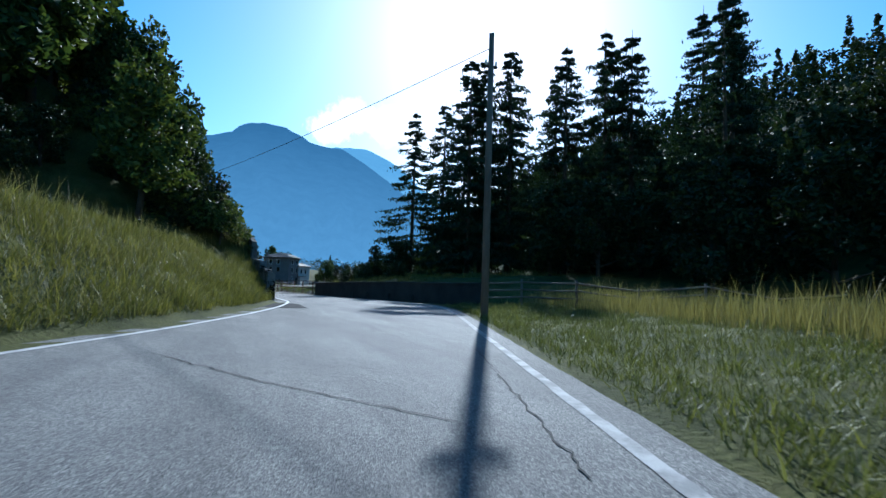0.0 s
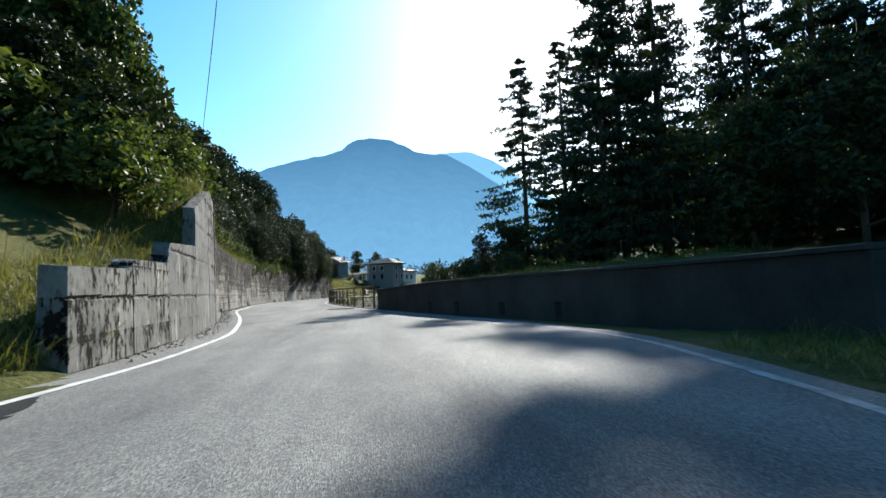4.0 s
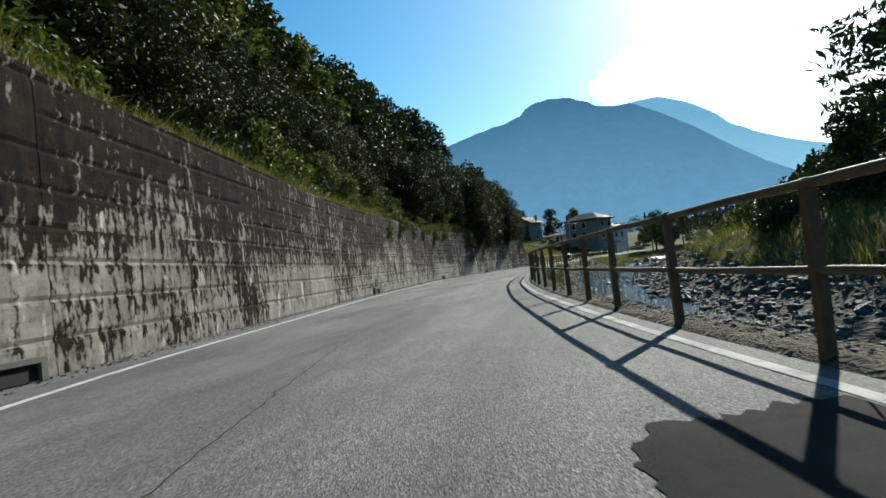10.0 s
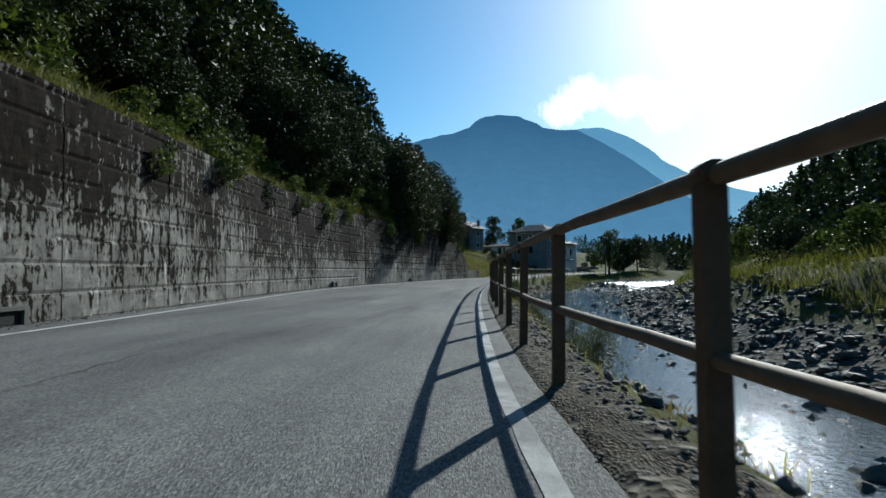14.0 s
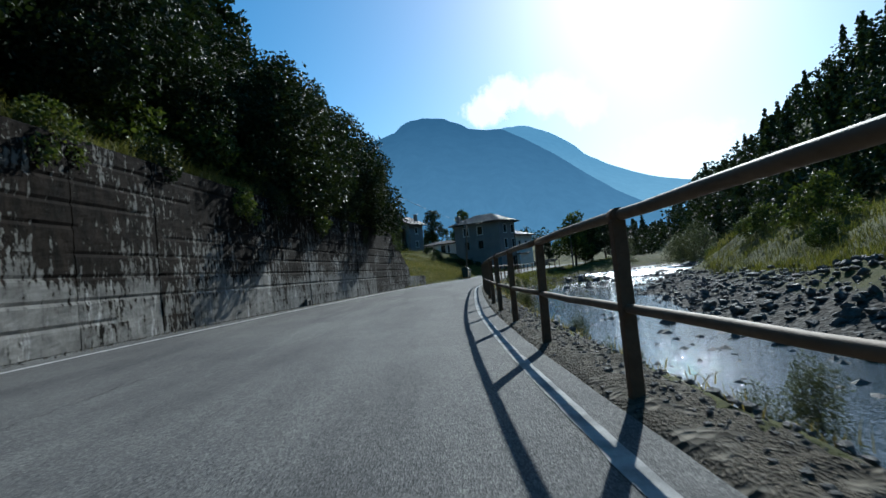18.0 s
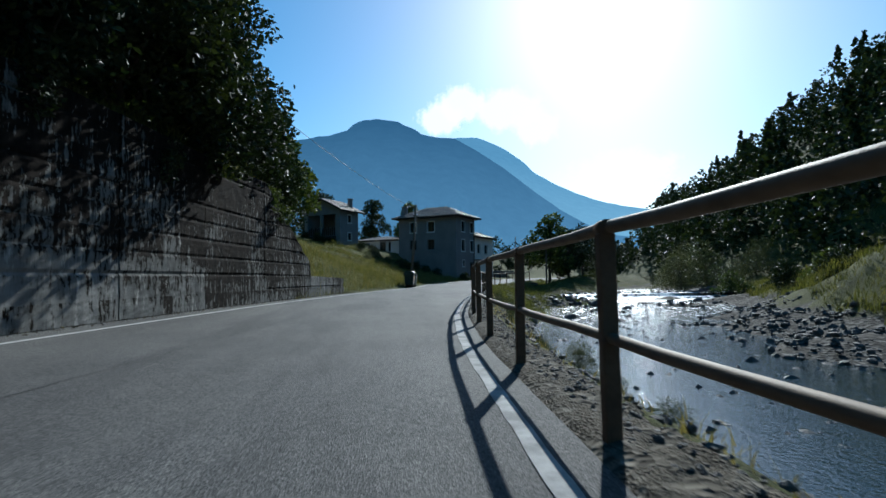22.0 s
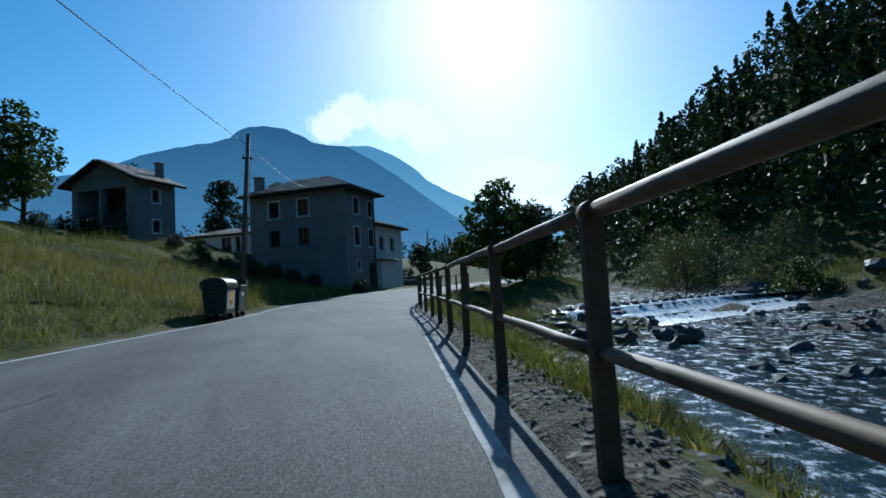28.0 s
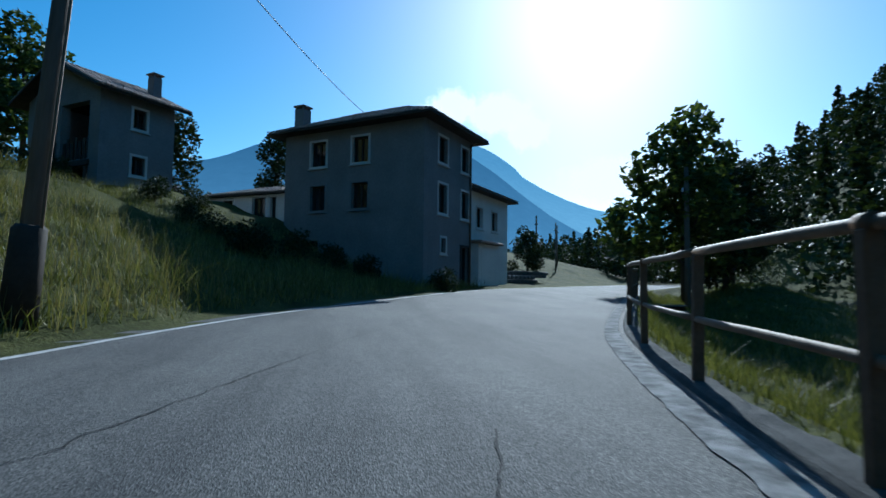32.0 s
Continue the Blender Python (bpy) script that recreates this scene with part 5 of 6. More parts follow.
for sgn in (0, 1):
    ang, over = math.degrees(math.atan(pitch)), 0.6
    ln = math.hypot(W2 / 2 + over, (W2 / 2 + over) * pitch)
    bm = box(0, ln, -0.6, D2 + 0.5, 0.0, 0.12, 0.01)
    rows = bmesh.new()
    for r in np.arange(-0.5, D2 + 0.45, 0.21):
        for q in np.arange(0.02, ln - 0.1, 0.42):
            add_box(rows, q, min(q + 0.41, ln - 0.02), r - 0.06, r + 0.06, 0.12, 0.19 + rng.uniform(-0.012, 0.012))
    roof_side = part("roof", bm, M_DARKWOOD, h2)
    part("roof_tiles", rows, M_TILE, roof_side, "weathered brown clay roof tiles")["kind"] = "stuff"
    z = H2 - over * pitch
    roof_side.matrix_basis = (Matrix.Translation((-over, 0, z)) @ Matrix.Rotation(radians(-ang), 4, "Y")) if sgn == 0 else (Matrix.Translation((W2 + over, D2 - 0.1, z)) @ Matrix.Rotation(radians(180), 4, "Z") @ Matrix.Rotation(radians(-ang), 4, "Y"))
chimney(h2, W2 - 0.9, D2 - 0.5, H2 - 0.1, H2 + 1.5, 0.45)

# ---- refuse containers ----
def refuse_bin(name, label, m, w, d, h, domed):
    """A wheeled container: tapered body, lid, front panel, lugs and four wheels. Local x faces the road."""
    ob = thing(name, label, "refuse bin", "refuse bins by the road", m)
    bm = bmesh.new()
    lo = [(-d * 0.42, -w * 0.44), (d * 0.42, -w * 0.44), (d * 0.42, w * 0.44), (-d * 0.42, w * 0.44)]
    hi = [(-d / 2, -w / 2), (d / 2, -w / 2), (d / 2, w / 2), (-d / 2, w / 2)]
    a = [bm.verts.new((x, y, 0.2)) for x, y in lo]
    b = [bm.verts.new((x, y, h)) for x, y in hi]
    bm.faces.new(a[::-1])
    bm.faces.new(b)
    for i in range(4):
        bm.faces.new((a[i], a[(i + 1) % 4], b[(i + 1) % 4], b[i]))
    bmesh.ops.bevel(bm, geom=bm.edges[:], offset=0.035, segments=2, affect="EDGES")
    part("body", bm, M_BIN, ob)
    part("rim", box(-d / 2 - 0.04, d / 2 + 0.04, -w / 2 - 0.04, w / 2 + 0.04, h - 0.09, h - 0.01, 0.015, 2), M_BIN, ob)
    if domed:
        bm = bmesh.new()
        rings = []
        for k in range(9):
            t = math.pi * k / 8
            x, z = -math.cos(t) * (d / 2 + 0.05), h + math.sin(t) * 0.24
            rings.append([bm.verts.new((x, y, z)) for y in np.linspace(-w / 2 - 0.05, w / 2 + 0.05, 7)])
        for p, q in zip(rings, rings[1:]):
            for k in range(6):
                bm.faces.new((p[k], q[k], q[k + 1], p[k + 1]))
        bm.faces.new([r[0] for r in rings])
        bm.faces.new([r[-1] for r in rings][::-1])
        lid = part("lid", bm, M_BIN, ob, "domed dark lid catching the light")
    else:
        bm = box(-d / 2 - 0.05, d / 2 + 0.05, -w / 2 - 0.05, w / 2 + 0.05, h + 0.0, h + 0.07, 0.02, 2)
        lid = part("lid", bm, M_BIN, ob, "flat dark lid")
    for y in np.linspace(-w / 2 + 0.15, w / 2 - 0.15, 4):
        part("rib", box(d / 2 + 0.052, d / 2 + 0.085, y - 0.03, y + 0.03, h + 0.01, h + 0.06, 0.008), M_BIN, lid)
    for x in (-d * 0.3, d * 0.3):
        for y in (-w * 0.34, w * 0.34):
            wh = part("wheel", tube([(x, y - 0.03, 0.09), (x, y + 0.03, 0.09)], 0.09, 14), M_RUBBER, ob)
            part("fork", box(x - 0.03, x + 0.03, y - 0.05, y + 0.05, 0.15, 0.22, 0.006), M_RAIL, wh)
    for y in (-w / 2 - 0.03, w / 2 + 0.03):
        part("lug", tube([(0, y - 0.05, h - 0.2), (0, y + 0.05, h - 0.2)], 0.03, 10), M_RAIL, ob)
    return ob


def face_plate(parent, name, mat, d, h, y0, y1, z0, z1, lift, label=""):
    """A thin panel on the slanted road face of a bin."""
    k = lambda z: d * 0.42 + d * 0.08 * (z - 0.2) / (h - 0.2) + lift
    bm = bmesh.new()
    v = [bm.verts.new(p) for p in ((k(z0), y0, z0), (k(z0), y1, z0), (k(z1), y1, z1), (k(z1), y0, z1))]
    u = [bm.verts.new((p.co.x - 0.004, p.co.y, p.co.z)) for p in v]
    bm.faces.new(v)
    bm.faces.new(u[::-1])
    for i in range(4):
        bm.faces.new((u[i], u[(i + 1) % 4], v[(i + 1) % 4], v[i]))
    return part(name, bm, mat, parent, label)


BIN_A = pose(4.5, 141.3, 0.02, 0, 0, -12)
bin_a = refuse_bin("refuse_bin", "large dark green domed refuse bin with yellow sticker", BIN_A, 1.15, 0.75, 1.08, True)
face_plate(bin_a, "front_panel", M_BIN_PALE, 0.75, 1.08, -0.42, 0.42, 0.34, 0.92, 0.008, "pale grey front panel")
face_plate(bin_a, "sticker", M_YELLOW, 0.75, 1.08, -0.17, 0.17, 0.6, 0.9, 0.014, "yellow sticker")
face_plate(bin_a, "sticker", M_RED, 0.75, 1.08, -0.17, 0.17, 0.5, 0.595, 0.014, "red sticker band")
face_plate(bin_a, "sticker", M_YELLOW, 0.75, 1.08, -0.17, 0.17, 0.42, 0.495, 0.014, "yellow sticker")
face_plate(bin_a, "lettering_bar", M_RUBBER, 0.75, 1.08, -0.06, 0.06, 0.44, 0.475, 0.018)
bin_b = refuse_bin("refuse_bin", "smaller dark green flat-lidded refuse bin with a white label", pose(4.85, 142.75, 0.02, 0, 0, -12), 1.0, 0.65, 1.0, False)
face_plate(bin_b, "sticker", M_WHITE, 0.65, 1.0, -0.2, 0.1, 0.72, 0.85, 0.008, "white label")


# ---- poles and cables ----
def utility_pole(x, y, height, lean, label, sleeve):
    z = land(x, y) - 0.1
    ob = thing("utility_pole", label, "pole", "utility poles", pose(x, y, z, lean[0], lean[1], 0))
    part("shaft", tube([(0, 0, -0.3), (0, 0, height * 0.5), (0, 0, height + 0.1)], [0.115, 0.1, 0.08], 12), M_POLE, ob)
    if sleeve:
        part("foot_sleeve", tube([(0, 0, 0.0), (0, 0, 1.2), (0, 0, 1.25)], [0.21, 0.19, 0.15], 10), M_DARKWOOD, ob, "dark tarred foot")
        part("conduit", tube([(0.16, -0.05, 0), (0.14, -0.05, 2.2), (0.12, -0.03, height - 1)], 0.02, 6), M_PIPE, ob)
    arm = part("crossarm", box(-0.2, 0.2, -0.04, 0.04, height - 0.95, height - 0.88, 0.008), M_DARKWOOD, ob)
    for dx in (-0.16, 0.16):
        part("insulator", tube([(dx, 0, height - 0.88), (dx, 0, height - 0.82), (dx, 0, height - 0.72)], [0.03, 0.045, 0.02], 8), M_WHITE, arm)
    return ob


POLE_A, POLE_B, POLE_C = (28.4, 195.0), (34.5, 205.0), (38.6, 215.0)
utility_pole(6.5, 14.1, 8.4, (0, 0), "dark wooden utility pole in the roadside grass", False)
utility_pole(4.97, 146.2, 7.1, (0, 4), "tall weathered wooden utility pole with a dark foot", True)
utility_pole(-9.6, 66.0, 5.5, (0, 0), "thin wooden utility pole among the slope trees", False)
utility_pole(-10.0, 100.0, 4.5, (0, 0), "thin wooden utility pole among the slope trees", False)
utility_pole(POLE_A[0], POLE_A[1], 6.5, (0, 0), "distant wooden utility pole by the road", False)
utility_pole(POLE_B[0], POLE_B[1], 6.5, (0, 0), "distant wooden utility pole by the road", False)
utility_pole(POLE_C[0], POLE_C[1], 6.0, (0, 0), "distant wooden utility pole by the road", False)
utility_pole(21.6, 158.0, 5.6, (0, 0), "wooden utility pole beside the tree at the bend", False)


def cable(a, b, sag, r=0.014):
    pts = []
    for k in range(17):
        t = k / 16
        pts.append((a[0] + (b[0] - a[0]) * t, a[1] + (b[1] - a[1]) * t, a[2] + (b[2] - a[2]) * t - sag * 4 * t * (1 - t)))
    ob = tagged(new("overhead_cable"), "thin black overhead cable", "cable", "overhead cables")
    part("strand", tube(pts, r, 5, False), M_WIRE, ob)


P0, PA, PB, PC = (6.5, 14.1, 8.0), (-9.6, 66, land(-9.6, 66) + 4.9), (-10.0, 100, land(-10, 100) + 3.9), (5.42, 146.2, 6.9)
cable(P0, PA, 0.6)
cable(PA, PB, 0.4)
cable(PB, PC, 1.0)
cable(PC, (9.6, 164.6, 8.5), 0.3)

# ---- fence at the field's edge ----
FENCE = [(10.2, 22.4), (11.4, 20.9), (13.2, 19.4), (15.4, 18.2), (18.0, 17.2), (21.0, 16.4), (24.5, 15.8)]
fence = thing("fence", "dark weathered wooden rail fence at the edge of the wood", "fence")
for (x0, y0), (x1, y1) in zip(FENCE, FENCE[1:]):
    z0, z1 = land(x0, y0), land(x1, y1)
    part("post", tube([(x0, y0, z0 - 0.1), (x0, y0, z0 + 1.15)], [0.06, 0.05], 8), M_POLE, fence)
    for h in (0.38, 0.7, 1.02):
        part("rail", tube([(x0, y0 - 0.08, z0 + h), ((x0 + x1) / 2, (y0 + y1) / 2 - 0.08, (z0 + z1) / 2 + h - 0.02), (x1, y1 - 0.08, z1 + h)], 0.038, 7), M_POLE, fence)


# ---- road repairs, seam and cracks ----
def blotch(name, cx, cy, rx, ry, mat, label, lift=0.004):
    n = 150
    vs = [(cx, cy, zroad(cy) + lift)]
    for k in range(n):
        a = math.tau * k / n
        q = 1 + 0.22 * noise.noise(Vector((math.cos(a) * 1.6, math.sin(a) * 1.6, cx))) + 0.09 * noise.noise(Vector((math.cos(a) * 7, math.sin(a) * 7, cy))) + 0.07 * noise.noise(Vector((math.cos(a) * 22, math.sin(a) * 22, cy)))
        ca, sa = math.cos(a), math.sin(a)
        sq = (abs(ca) ** 4 + abs(sa) ** 4) ** -0.25
        x, y = cx + rx * ca * q * sq, cy + ry * sa * q * sq
        vs.append((min(x, xr(y) - 0.08), y, zroad(y) + lift))
    setting(name, mesh_np(name, vs, [(0, 1 + k, 1 + (k + 1) % n) for k in range(n)], mat), label, "road patch")


blotch("trim_patch", 3.45, 45.7, 0.78, 1.25, M_PATCH, "dark ragged asphalt repair patch")
blotch("trim_patch_edge", 1.2, 20.5, 0.9, 2.2, M_PATCH, "dark asphalt repair along the road edge", 0.0035)


def crack(name, pts, width, seed, label="thin jagged crack in the asphalt"):
    """A jagged dark line through plan points."""
    line = []
    for (x0, y0), (x1, y1) in zip(pts, pts[1:]):
        n = max(2, int(math.hypot(x1 - x0, y1 - y0) / 0.07))
        for k in range(n):
            t = k / n
            line.append((x0 + (x1 - x0) * t + 0.05 * noise.noise(Vector((len(line) * 0.31, seed, 0))) + 0.02 * noise.noise(Vector((len(line) * 0.9, seed, 5))), y0 + (y1 - y0) * t))
    vs, fs = [], []
    for i, (x, y) in enumerate(line):
        w = width * (0.35 + 0.9 * abs(noise.noise(Vector((i * 0.23, seed, 9)))))
        vs += [(x - w, y, zroad(y) + 0.0065), (x + w, y, zroad(y) + 0.0065)]
    fs = [(2 * i, 2 * i + 1, 2 * i + 3, 2 * i + 2) for i in range(len(line) - 1)]
    setting(name, mesh_np(name, vs, fs, M_CRACK), label, "crack")


def mid(y, f):
    return xl(y) + (xr(y) - xl(y)) * f


crack("trim_seam", [(mid(y, 0.44), y) for y in np.arange(38, 162, 2.0)], 0.012, 1, "dark longitudinal seam in the asphalt")
crack("trim_crack_a", [(mid(y, 0.93), y) for y in np.arange(2.0, 7.1, 0.7)], 0.016, 2)
crack("trim_crack_b", [(8.24, 137.3), (8.43, 138.05), (8.89, 139.34), (9.3, 140.6), (9.55, 141.4), (9.68, 142.0)], 0.013, 3)
crack("trim_crack_c", [(9.2, 141.4), (9.6, 141.5), (10.1, 141.45)], 0.008, 4)
crack("trim_crack_d", [(2.0, 45.6), (2.5, 45.2), (2.9, 45.0)], 0.01, 5)
crack("trim_crack_e", [(-0.9, 6.6), (0.2, 4.6), (1.3, 3.0)], 0.02, 6)
for i, (y, f) in enumerate(((12, 0.3), (27, 0.4), (63, 0.25), (88, 0.55), (118, 0.4), (128, 0.25), (133, 0.45))):
    crack("trim_crack_%s" % "fghijkl"[i], [(mid(y + k, f) + 0.12 * k, y + 0.6 * k) for k in range(4)], 0.009, 10 + i)

# ---- drains at the foot of the wall ----
for y in (48.9, 68.2, 87.6, 102.0):
    x = xl(y) - wall_off(y)
    dr = thing("drain_outlet", "dark square drain outlet at the foot of the wall", "drain", "drains along the wall", pose(x + 0.06, y, 0.0))
    bm = shell([-0.36, -0.28, 0.28, 0.36], [0, 0.22, 0.28], lambda u, v: not (abs(u) < 0.28 and v < 0.22), lambda u, v, k: (-0.06 if k else 0.05, u, v))
    part("frame", bm, M_KERB, dr)
    # black plate puts the shade inside the outlet into colour
    part("hole_dark_plate", box(-0.02, -0.005, -0.28, 0.28, 0.02, 0.22), M_RUBBER, dr)


# ---- stones in the stream ----
def rock_mesh(seed, mat, flat=0.6, sub=2):
    bm = bmesh.new()
    bmesh.ops.create_icosphere(bm, subdivisions=sub, radius=0.5)
    for v in bm.verts:
        c = v.co.copy()
        v.co *= 1 + 0.6 * noise.noise(c * 2.4 + Vector((seed, 0, 0))) + 0.35 * noise.noise(c * 5 + Vector((0, seed, 0)))
        v.co.z *= flat
    me = bpy.data.meshes.new("rock")
    bm.to_mesh(me)
    bm.free()
    me.materials.append(mat)
    return me


ROCKS = [rock_mesh(k * 7.3, M_STONE if k < 3 else M_STONE_WET, 0.55 + 0.1 * (k % 3)) for k in range(6)]


def water_z(y):
    return float(np.interp(y, [26, 60, 120, 143], [-1.75, -1.62, -1.52, -1.42]))


for i in range(280):
    y = rng.uniform(46, 142)
    o = rng.uniform(2.2, np.interp(y, [46, 75, 118, 140], [8.6, 9.2, 14, 19]))
    s = (0.22 + 0.42 * rng.random() ** 1.8) * (1.3 if y > 122 else 1)
    x = xr(y) + o
    ob = tagged(new("boulder", ROCKS[int(rng.integers(0, 6))]), "rounded grey boulder lying in the shallow stream", "rock", "boulders in the stream")
    ob.matrix_basis = pose(x, y, max(land(x, y), water_z(y) - 0.12) + 0.08 * s, rng.uniform(-20, 20), rng.uniform(-20, 20), rng.uniform(0, 360)) @ Matrix.Diagonal((s, s * rng.uniform(0.6, 1), s, 1))


def pebbles(n):
    bm = bmesh.new()
    bmesh.ops.create_icosphere(bm, subdivisions=1, radius=0.5)
    base = np.array([v.co[:] for v in bm.verts])
    tri = np.array([[v.index for v in f.verts] for f in bm.faces])
    bm.free()
    vs, fs = [], []
    for i in range(n):
        y = rng.uniform(44, 143)
        far = np.interp(y, [46, 75, 118, 140], [9.8, 10.2, 16, 20])
        o = rng.uniform(5.0, far) if rng.random() < 0.72 else rng.uniform(1.6, 6)
        x = xr(y) + o
        s = (0.08 + 0.3 * rng.random() ** 2.2) * np.array([1, rng.uniform(0.6, 1), rng.uniform(0.45, 0.75)])
        a = rng.uniform(0, math.tau)
        p = base * (1 + 0.22 * rng.normal(size=(len(base), 1))) * s
        p = np.stack([p[:, 0] * math.cos(a) - p[:, 1] * math.sin(a), p[:, 0] * math.sin(a) + p[:, 1] * math.cos(a), p[:, 2]], 1)
        vs.append(p + [x, y, max(land(x, y), water_z(y) - 0.14) + s[2] * 0.25])
        fs.append(tri + i * len(base))
    return mesh_np("river_stones", np.concatenate(vs), np.concatenate(fs), M_STONE)


tagged(new("river_stones", pebbles(15000)), "grey cobbles and stones along the stream bed", "stones", kind="stuff")

# ---- weir ----
weir = thing("weir", "low stone weir with white water spilling over", "weir")
WL, WR = (18.6, 143.6), (38.0, 148.0)
wd = Vector((WR[0] - WL[0], WR[1] - WL[1], 0))
wn_ = Vector((-wd.y, wd.x, 0)).normalized()


def sheet_between(a0, a1, rows, n, jitter):
    """A sheet between the weir's two ends; rows are (offset upstream, height)."""
    vs, fs = [], []
    for i in range(n + 1):
        p = Vector((WL[0], WL[1], 0)) + wd * (i / n)
        for o, z in rows:
            q = p + wn_ * (o + jitter * noise.noise(Vector((i * 0.4, o, 0))))
            vs.append((q.x, q.y, z + jitter * 0.4 * noise.noise(Vector((i * 0.7, o * 2, 3)))))
    m = len(rows)
    fs = [(i * m + k, (i + 1) * m + k, (i + 1) * m + k + 1, i * m + k + 1) for i in range(n) for k in range(m - 1)]
    return mesh_np("sheet", vs, fs, M_FOAM, True)


sill = part("sill", sheet_between(0, 0, [(1.6, -2.0), (1.6, -0.92), (0.4, -0.9), (0.3, -1.22), (-1.1, -1.25), (-1.2, -2.0)], 60, 0.12), None, weir, "dark wet stone sill")
sill.data.materials.clear()
sill.data.materials.append(M_STONE_WET)
part("cascade", sheet_between(0, 0, [(1.5, -0.84), (0.45, -0.85), (0.2, -1.12), (-0.9, -1.16), (-1.25, -1.36), (-3.4, -1.4)], 110, 0.2), None, weir, "foaming white water")
for i in range(26):
    p = Vector((WL[0], WL[1], 0)) + wd * ((i + 0.5) / 26) + wn_ * 1.2
    st = part("crest_stone", ROCKS[3 + i % 3], None, weir)
    st.matrix_basis = pose(p.x, p.y, -0.82, 0, 0, rng.uniform(0, 360)) @ Matrix.Diagonal((0.42, 0.36, 0.5, 1))
for i in range(34):
    y = rng.uniform(136, 146)
    right_end = rng.random() < 0.55
    x = 37 + rng.normal(0, 1.6) if right_end else xr(y) + rng.uniform(5.5, 10)
    y = 147 + rng.normal(0, 2.0) if right_end else y
    s = rng.uniform(0.6, 1.5) * (1.25 if right_end else 0.6)
    ob = tagged(new("boulder", ROCKS[int(rng.integers(2, 6))]), "large dark boulder beside the weir", "rock", "boulders beside the weir")
    ob.matrix_basis = pose(x, y, max(land(x, y), -1.4) + 0.12 * s, rng.uniform(-20, 20), rng.uniform(-20, 20), rng.uniform(0, 360)) @ Matrix.Diagonal((s, s * 0.8, s, 1))


# ---- grass ----
def grass(name, spots, hmin, hmax, width, mat, label, bend=0.35, per=3, clump=0.07):
    p = np.repeat(np.array([(x, y, land(x, y) - 0.02) for x, y in spots]), per, 0)
    p[:, :2] += rng.normal(0, clump, (len(p), 2))
    n = len(p)
    tuft = np.repeat([0.45 + 0.8 * abs(noise.noise(Vector((x * 1.1, y * 1.1, 3)))) + 0.5 * abs(noise.noise(Vector((x * 0.35, y * 0.35, 8)))) for x, y in spots], per)
    h = rng.uniform(hmin, hmax, n) * (0.6 + 0.8 * rng.random(n)) * tuft * 1.25
    a = rng.uniform(0, math.tau, n)
    side = np.stack([np.cos(a), np.sin(a), 0 * a], 1) * (width * rng.uniform(0.6, 1.4, n))[:, None]
    lean = rng.normal(0, bend, (n, 2)) * h[:, None]
    mid_p = p + np.c_[lean * 0.35, h * 0.6]
    tip = p + np.c_[lean, h]
    v = np.stack([p - side, p + side, mid_p + side * 0.7, mid_p - side * 0.7, tip], 1).reshape(-1, 3)
    k = np.arange(n)[:, None] * 5
    faces = (k + [0, 1, 2, 3]).tolist() + (k + [3, 2, 4]).tolist()
    return tagged(new(name, mesh_np(name, v, faces, mat)), label, "grass", kind="stuff")


def spread(n, y0, y1, side, o0, o1, power=1.3):
    out = []
    for _ in range(n):
        y = rng.uniform(y0, y1)
        o = o0 + (o1 - o0) * rng.random() ** power
        out.append((xl(y) - o, y) if side < 0 else (xr(y) + o, y))
    return out


grass("grass_bank_left", spread(26000, -6, 26, -1, 0.75, 9), 0.15, 0.42, 0.007, M_GRASS, "long yellow-green grass on the roadside bank", 0.6)
grass("grass_seed_left", spread(5000, -4, 27, -1, 1.5, 9, 0.8), 0.4, 0.8, 0.0045, M_GRASS_DRY, "dry seeding stalks standing in the bank grass", 0.2, 1)
grass("grass_verge_right", spread(20000, 1, 23.5, 1, 0.55, 10, 1.2), 0.05, 0.2, 0.006, M_GRASS, "short green grass of the roadside verge", 0.6)
grass("grass_field_right", spread(12000, 4, 30, 1, 5, 16, 0.8), 0.4, 0.9, 0.007, M_GRASS_DRY, "tall dry grass at the edge of the field", 0.2)
tops = []
for _ in range(16000):
    y = rng.uniform(25, 122)
    tops.append((xl(y) - wall_off(y) - 0.3 - 1.5 * rng.random() ** 1.4, y))
grass("grass_wall_top", tops, 0.15, 0.45, 0.008, M_GRASS, "grass fringe hanging over the top of the wall", 0.55)
grass("grass_slope_left", spread(30000, 120, 166, -1, 0.7, 17, 1.1), 0.15, 0.45, 0.009, M_GRASS, "yellow-green grass on the slope below the houses", 0.6, 2)
grass("grass_slope_seed", spread(6000, 122, 166, -1, 0.7, 12, 1.0), 0.3, 0.65, 0.006, M_GRASS_DRY, "dry stalks along the foot of the slope", 0.25)
grass("grass_stream_bank", spread(7000, 43, 132, 1, 0.8, 2.6, 1.0), 0.04, 0.16, 0.005, M_GRASS_DRY, "sparse dry grass on the near stream bank", 0.5, 2)
grass("grass_near_bank", spread(20000, 124, 168, 1, 1.0, 10, 0.9), 0.06, 0.22, 0.006, M_GRASS, "green grass below the railing")
far = []
for _ in range(40000):
    y = rng.uniform(48, 165)
    far.append((xr(y) + np.interp(y, [50, 75, 118, 140, 165], [9.2, 9.8, 15.5, 23, 27]) + 24 * rng.random() ** 1.5, y))
grass("grass_far_bank", far, 0.2, 0.5, 0.016, M_GRASS, "rough sunlit meadow grass on the far bank", 0.35, 2, 0.15)
grass("grass_ledge", spread(17000, 126, 162, 1, 0.62, 5.0, 1.1), 0.08, 0.28, 0.006, M_GRASS, "thick green grass below the concrete ledge", 0.5)
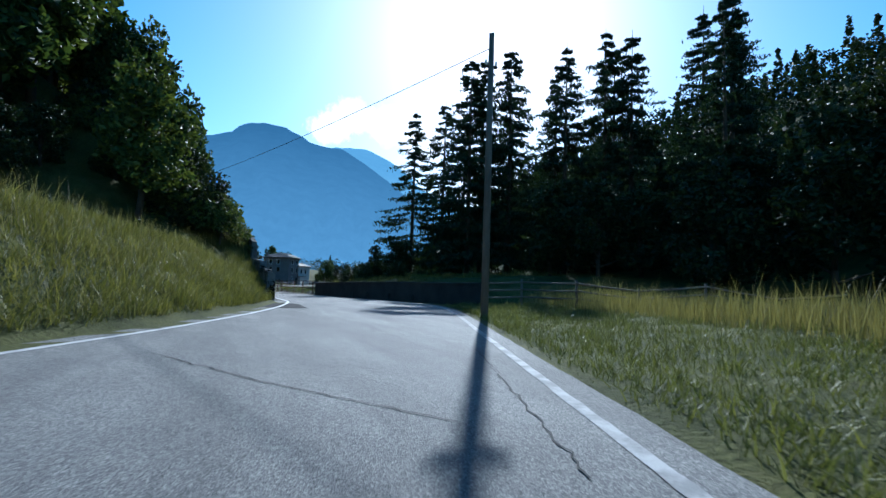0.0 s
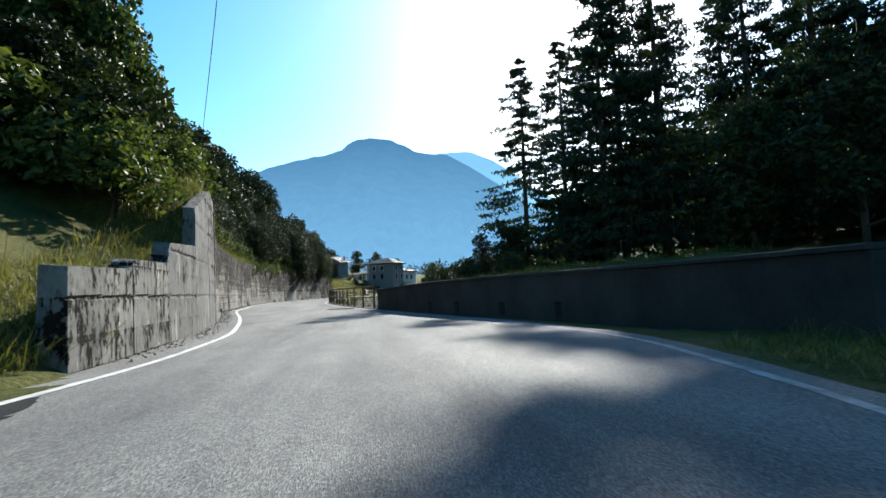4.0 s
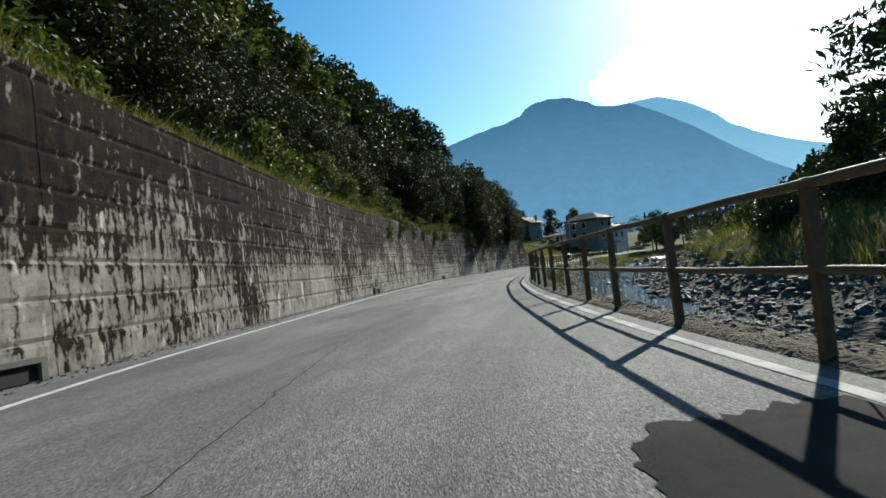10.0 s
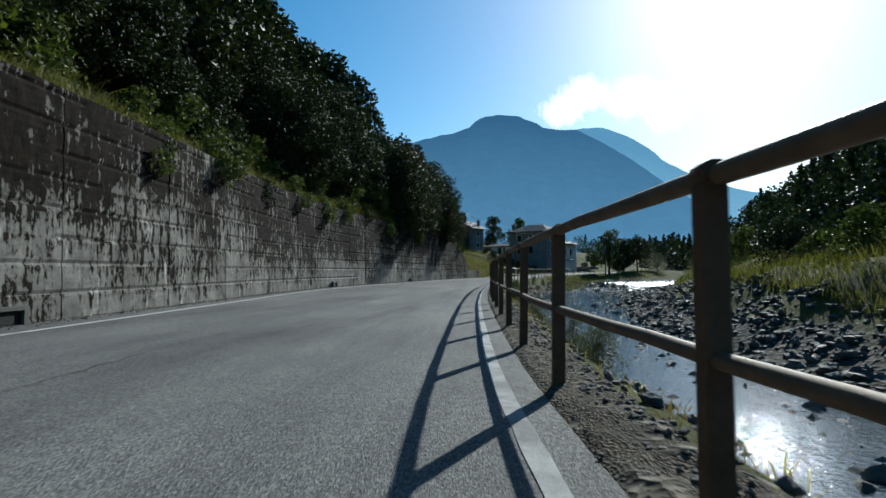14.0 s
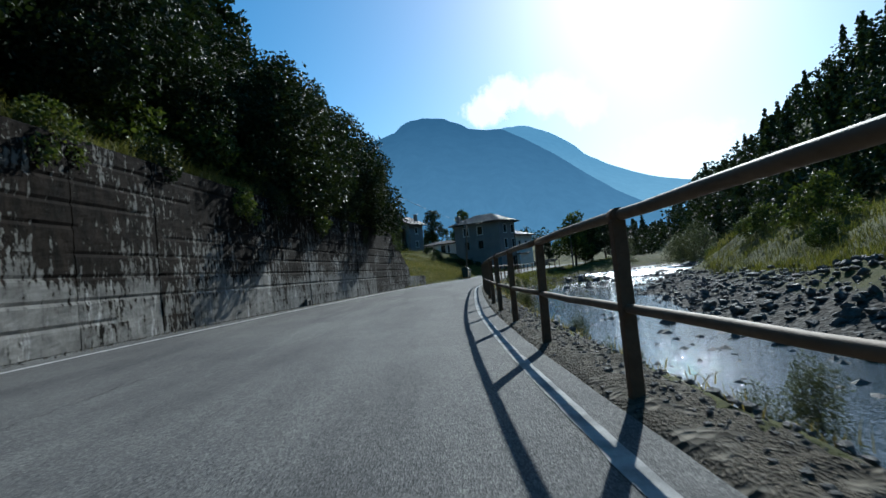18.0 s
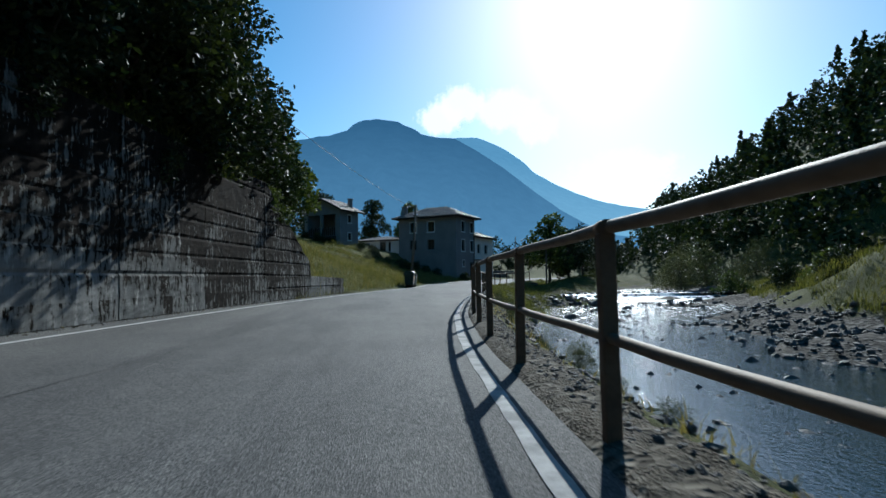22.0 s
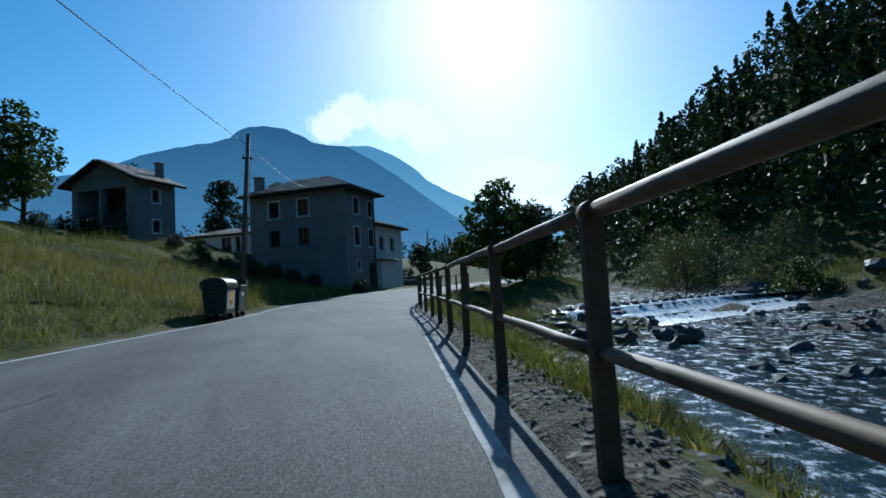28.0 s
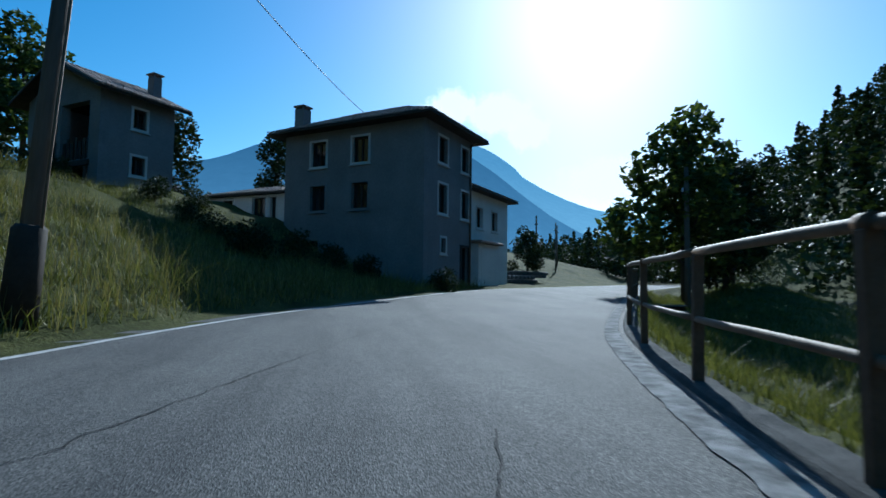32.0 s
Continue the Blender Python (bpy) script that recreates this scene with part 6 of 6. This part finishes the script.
wall_foot = [(xl(y) - rng.uniform(0.45, 0.8), y) for y in rng.uniform(25, 128, 500)]
grass("grass_wall_foot", wall_foot, 0.03, 0.16, 0.006, M_GRASS_DRY, "dry weeds along the foot of the wall", 0.6)

# shrubs in front of the grey house and below the slope house
for x, y, s in ((5.2, 158.5, 0.6), (6.6, 160.5, 0.6), (8.0, 161.6, 0.6), (9.4, 162.4, 0.5), (3.6, 160.5, 0.5), (2.2, 162, 0.5), (4.8, 162.5, 0.5), (12.6, 161.6, 0.5)):
    plant("shrub", BUSH[1], "dark leafy shrub in front of the grey house", "shrub", "shrubs by the houses", stand(x, y, s, sink=0.1))
for x, y, s in ((-4.6, 163.6, 0.55), (-6.4, 164.8, 0.6), (-3.0, 162.6, 0.5), (-8.4, 166.2, 0.8), (0.4, 163.6, 0.45), (1.8, 164.6, 0.5)):
    plant("shrub", BUSH[1], "dark shrub growing against the slope house", "shrub", "shrubs by the houses", stand(x, y, s, sink=0.1))


# ---- loose gravel along the road's edges ----
def gravel(name, spots, smin, smax, mat, label):
    bm = bmesh.new()
    bmesh.ops.create_icosphere(bm, subdivisions=1, radius=0.5)
    base = np.array([v.co[:] for v in bm.verts])
    tri = np.array([[v.index for v in f.verts] for f in bm.faces])
    bm.free()
    n = len(spots)
    p = base[None] * (1 + 0.2 * rng.normal(size=(n, len(base), 1))) * rng.uniform(smin, smax, (n, 1, 1)) * np.array([1, 1, 0.7])
    a = rng.uniform(0, math.tau, n)[:, None]
    x, y = p[..., 0] * np.cos(a) - p[..., 1] * np.sin(a), p[..., 0] * np.sin(a) + p[..., 1] * np.cos(a)
    p = np.stack([x, y, p[..., 2]], -1) + np.array(spots)[:, None, :]
    return tagged(new(name, mesh_np(name, p.reshape(-1, 3), (tri[None] + np.arange(n)[:, None, None] * len(base)).reshape(-1, 3), mat)), label, "gravel", kind="stuff")


loose = []
for y in rng.uniform(43, 133, 6200):
    o = 0.14 + 0.5 * rng.random() ** 0.6
    loose.append((xr(y) + o + 0.12, y, zroad(y) + (0.05 if o > 0.3 else 0.02)))
gravel("gravel_kerb", loose, 0.012, 0.05, M_STONE, "loose grey gravel on the crumbling edge strip")
loose = [(xl(y) - 0.25 - 0.5 * rng.random() ** 0.7, y, 0.03) for y in rng.uniform(25, 128, 3000)]
gravel("gravel_wall_foot", loose, 0.01, 0.04, M_DIRT, "grit and crumbled concrete at the foot of the wall")


# ---- steps down from the road to the stream bank, beyond the rail ----
stair = thing("outdoor_steps", "dark weathered steps leading down beside the railing", "steps")
for k in range(7):
    y = 155.6 - 0.42 * k
    x, z = xr(y) + 0.95 + 0.03 * k, zroad(y) - 0.1 - 0.16 * k
    st = part("step", box(0, 1.1, -0.2, 0.2, -0.05, 0.0, 0.01), M_POLE, stair)
    st.matrix_basis = pose(x, y, z, 0, 0, -32)
    rs = part("riser", box(0.02, 1.08, 0.17, 0.2, -0.9 + 0.1 * k, -0.054, 0.005), M_DARKWOOD, stair)
    rs.matrix_basis = st.matrix_basis

# ---- low terrace walls beyond the shed ----
def stone_wall(name, a, b, z0, z1, label):
    ob = thing(name, label, "wall", "terrace walls beyond the shed")
    n = int(math.dist(a, b) / 0.5)
    for course in range(int((z1 - z0) / 0.28)):
        for k in range(n):
            t = (k + 0.5 * (course % 2)) / n
            st = part("stone", STONES[(k * 3 + course) % 3], None, ob)
            st.matrix_basis = pose(a[0] + (b[0] - a[0]) * t, a[1] + (b[1] - a[1]) * t, z0 + 0.14 + course * 0.28, 0, 0, math.degrees(math.atan2(b[1] - a[1], b[0] - a[0])) + rng.uniform(-3, 3))


STONES = []
for q in range(3):
    bm = box(-0.235, 0.235, -0.16, 0.16, -0.13, 0.13, 0.03)
    for v in bm.verts:
        v.co += Vector((noise.noise(v.co * 5 + Vector((q, 0, 0))), noise.noise(v.co * 5 + Vector((0, q, 3))), noise.noise(v.co * 5 + Vector((5, 0, q))))) * 0.035
    me = bpy.data.meshes.new("stone")
    bm.to_mesh(me)
    bm.free()
    me.materials.append(M_STONE)
    STONES.append(me)
stone_wall("terrace_wall", (14.6, 172.5), (22.6, 178.5), 0.5, 1.45, "low brown dry-stone terrace wall beyond the shed")
stone_wall("terrace_wall", (15.5, 176.5), (25.5, 184.0), 1.2, 2.0, "low brown dry-stone terrace wall higher up the bank")
plant("broadleaf_tree", BROAD[4], "dark round-crowned tree above the terrace wall", "tree", "", stand(24.4, 186.0, 0.6, sink=0.1))
bank = []
for y in rng.uniform(44, 128, 4500):
    o = rng.uniform(0.85, 3.0)
    bank.append((xr(y) + o, y, max(land(xr(y) + o, y), water_z(y) - 0.05) + 0.01))
gravel("gravel_bank", bank, 0.03, 0.13, M_STONE, "grey stones and rubble on the near stream bank")
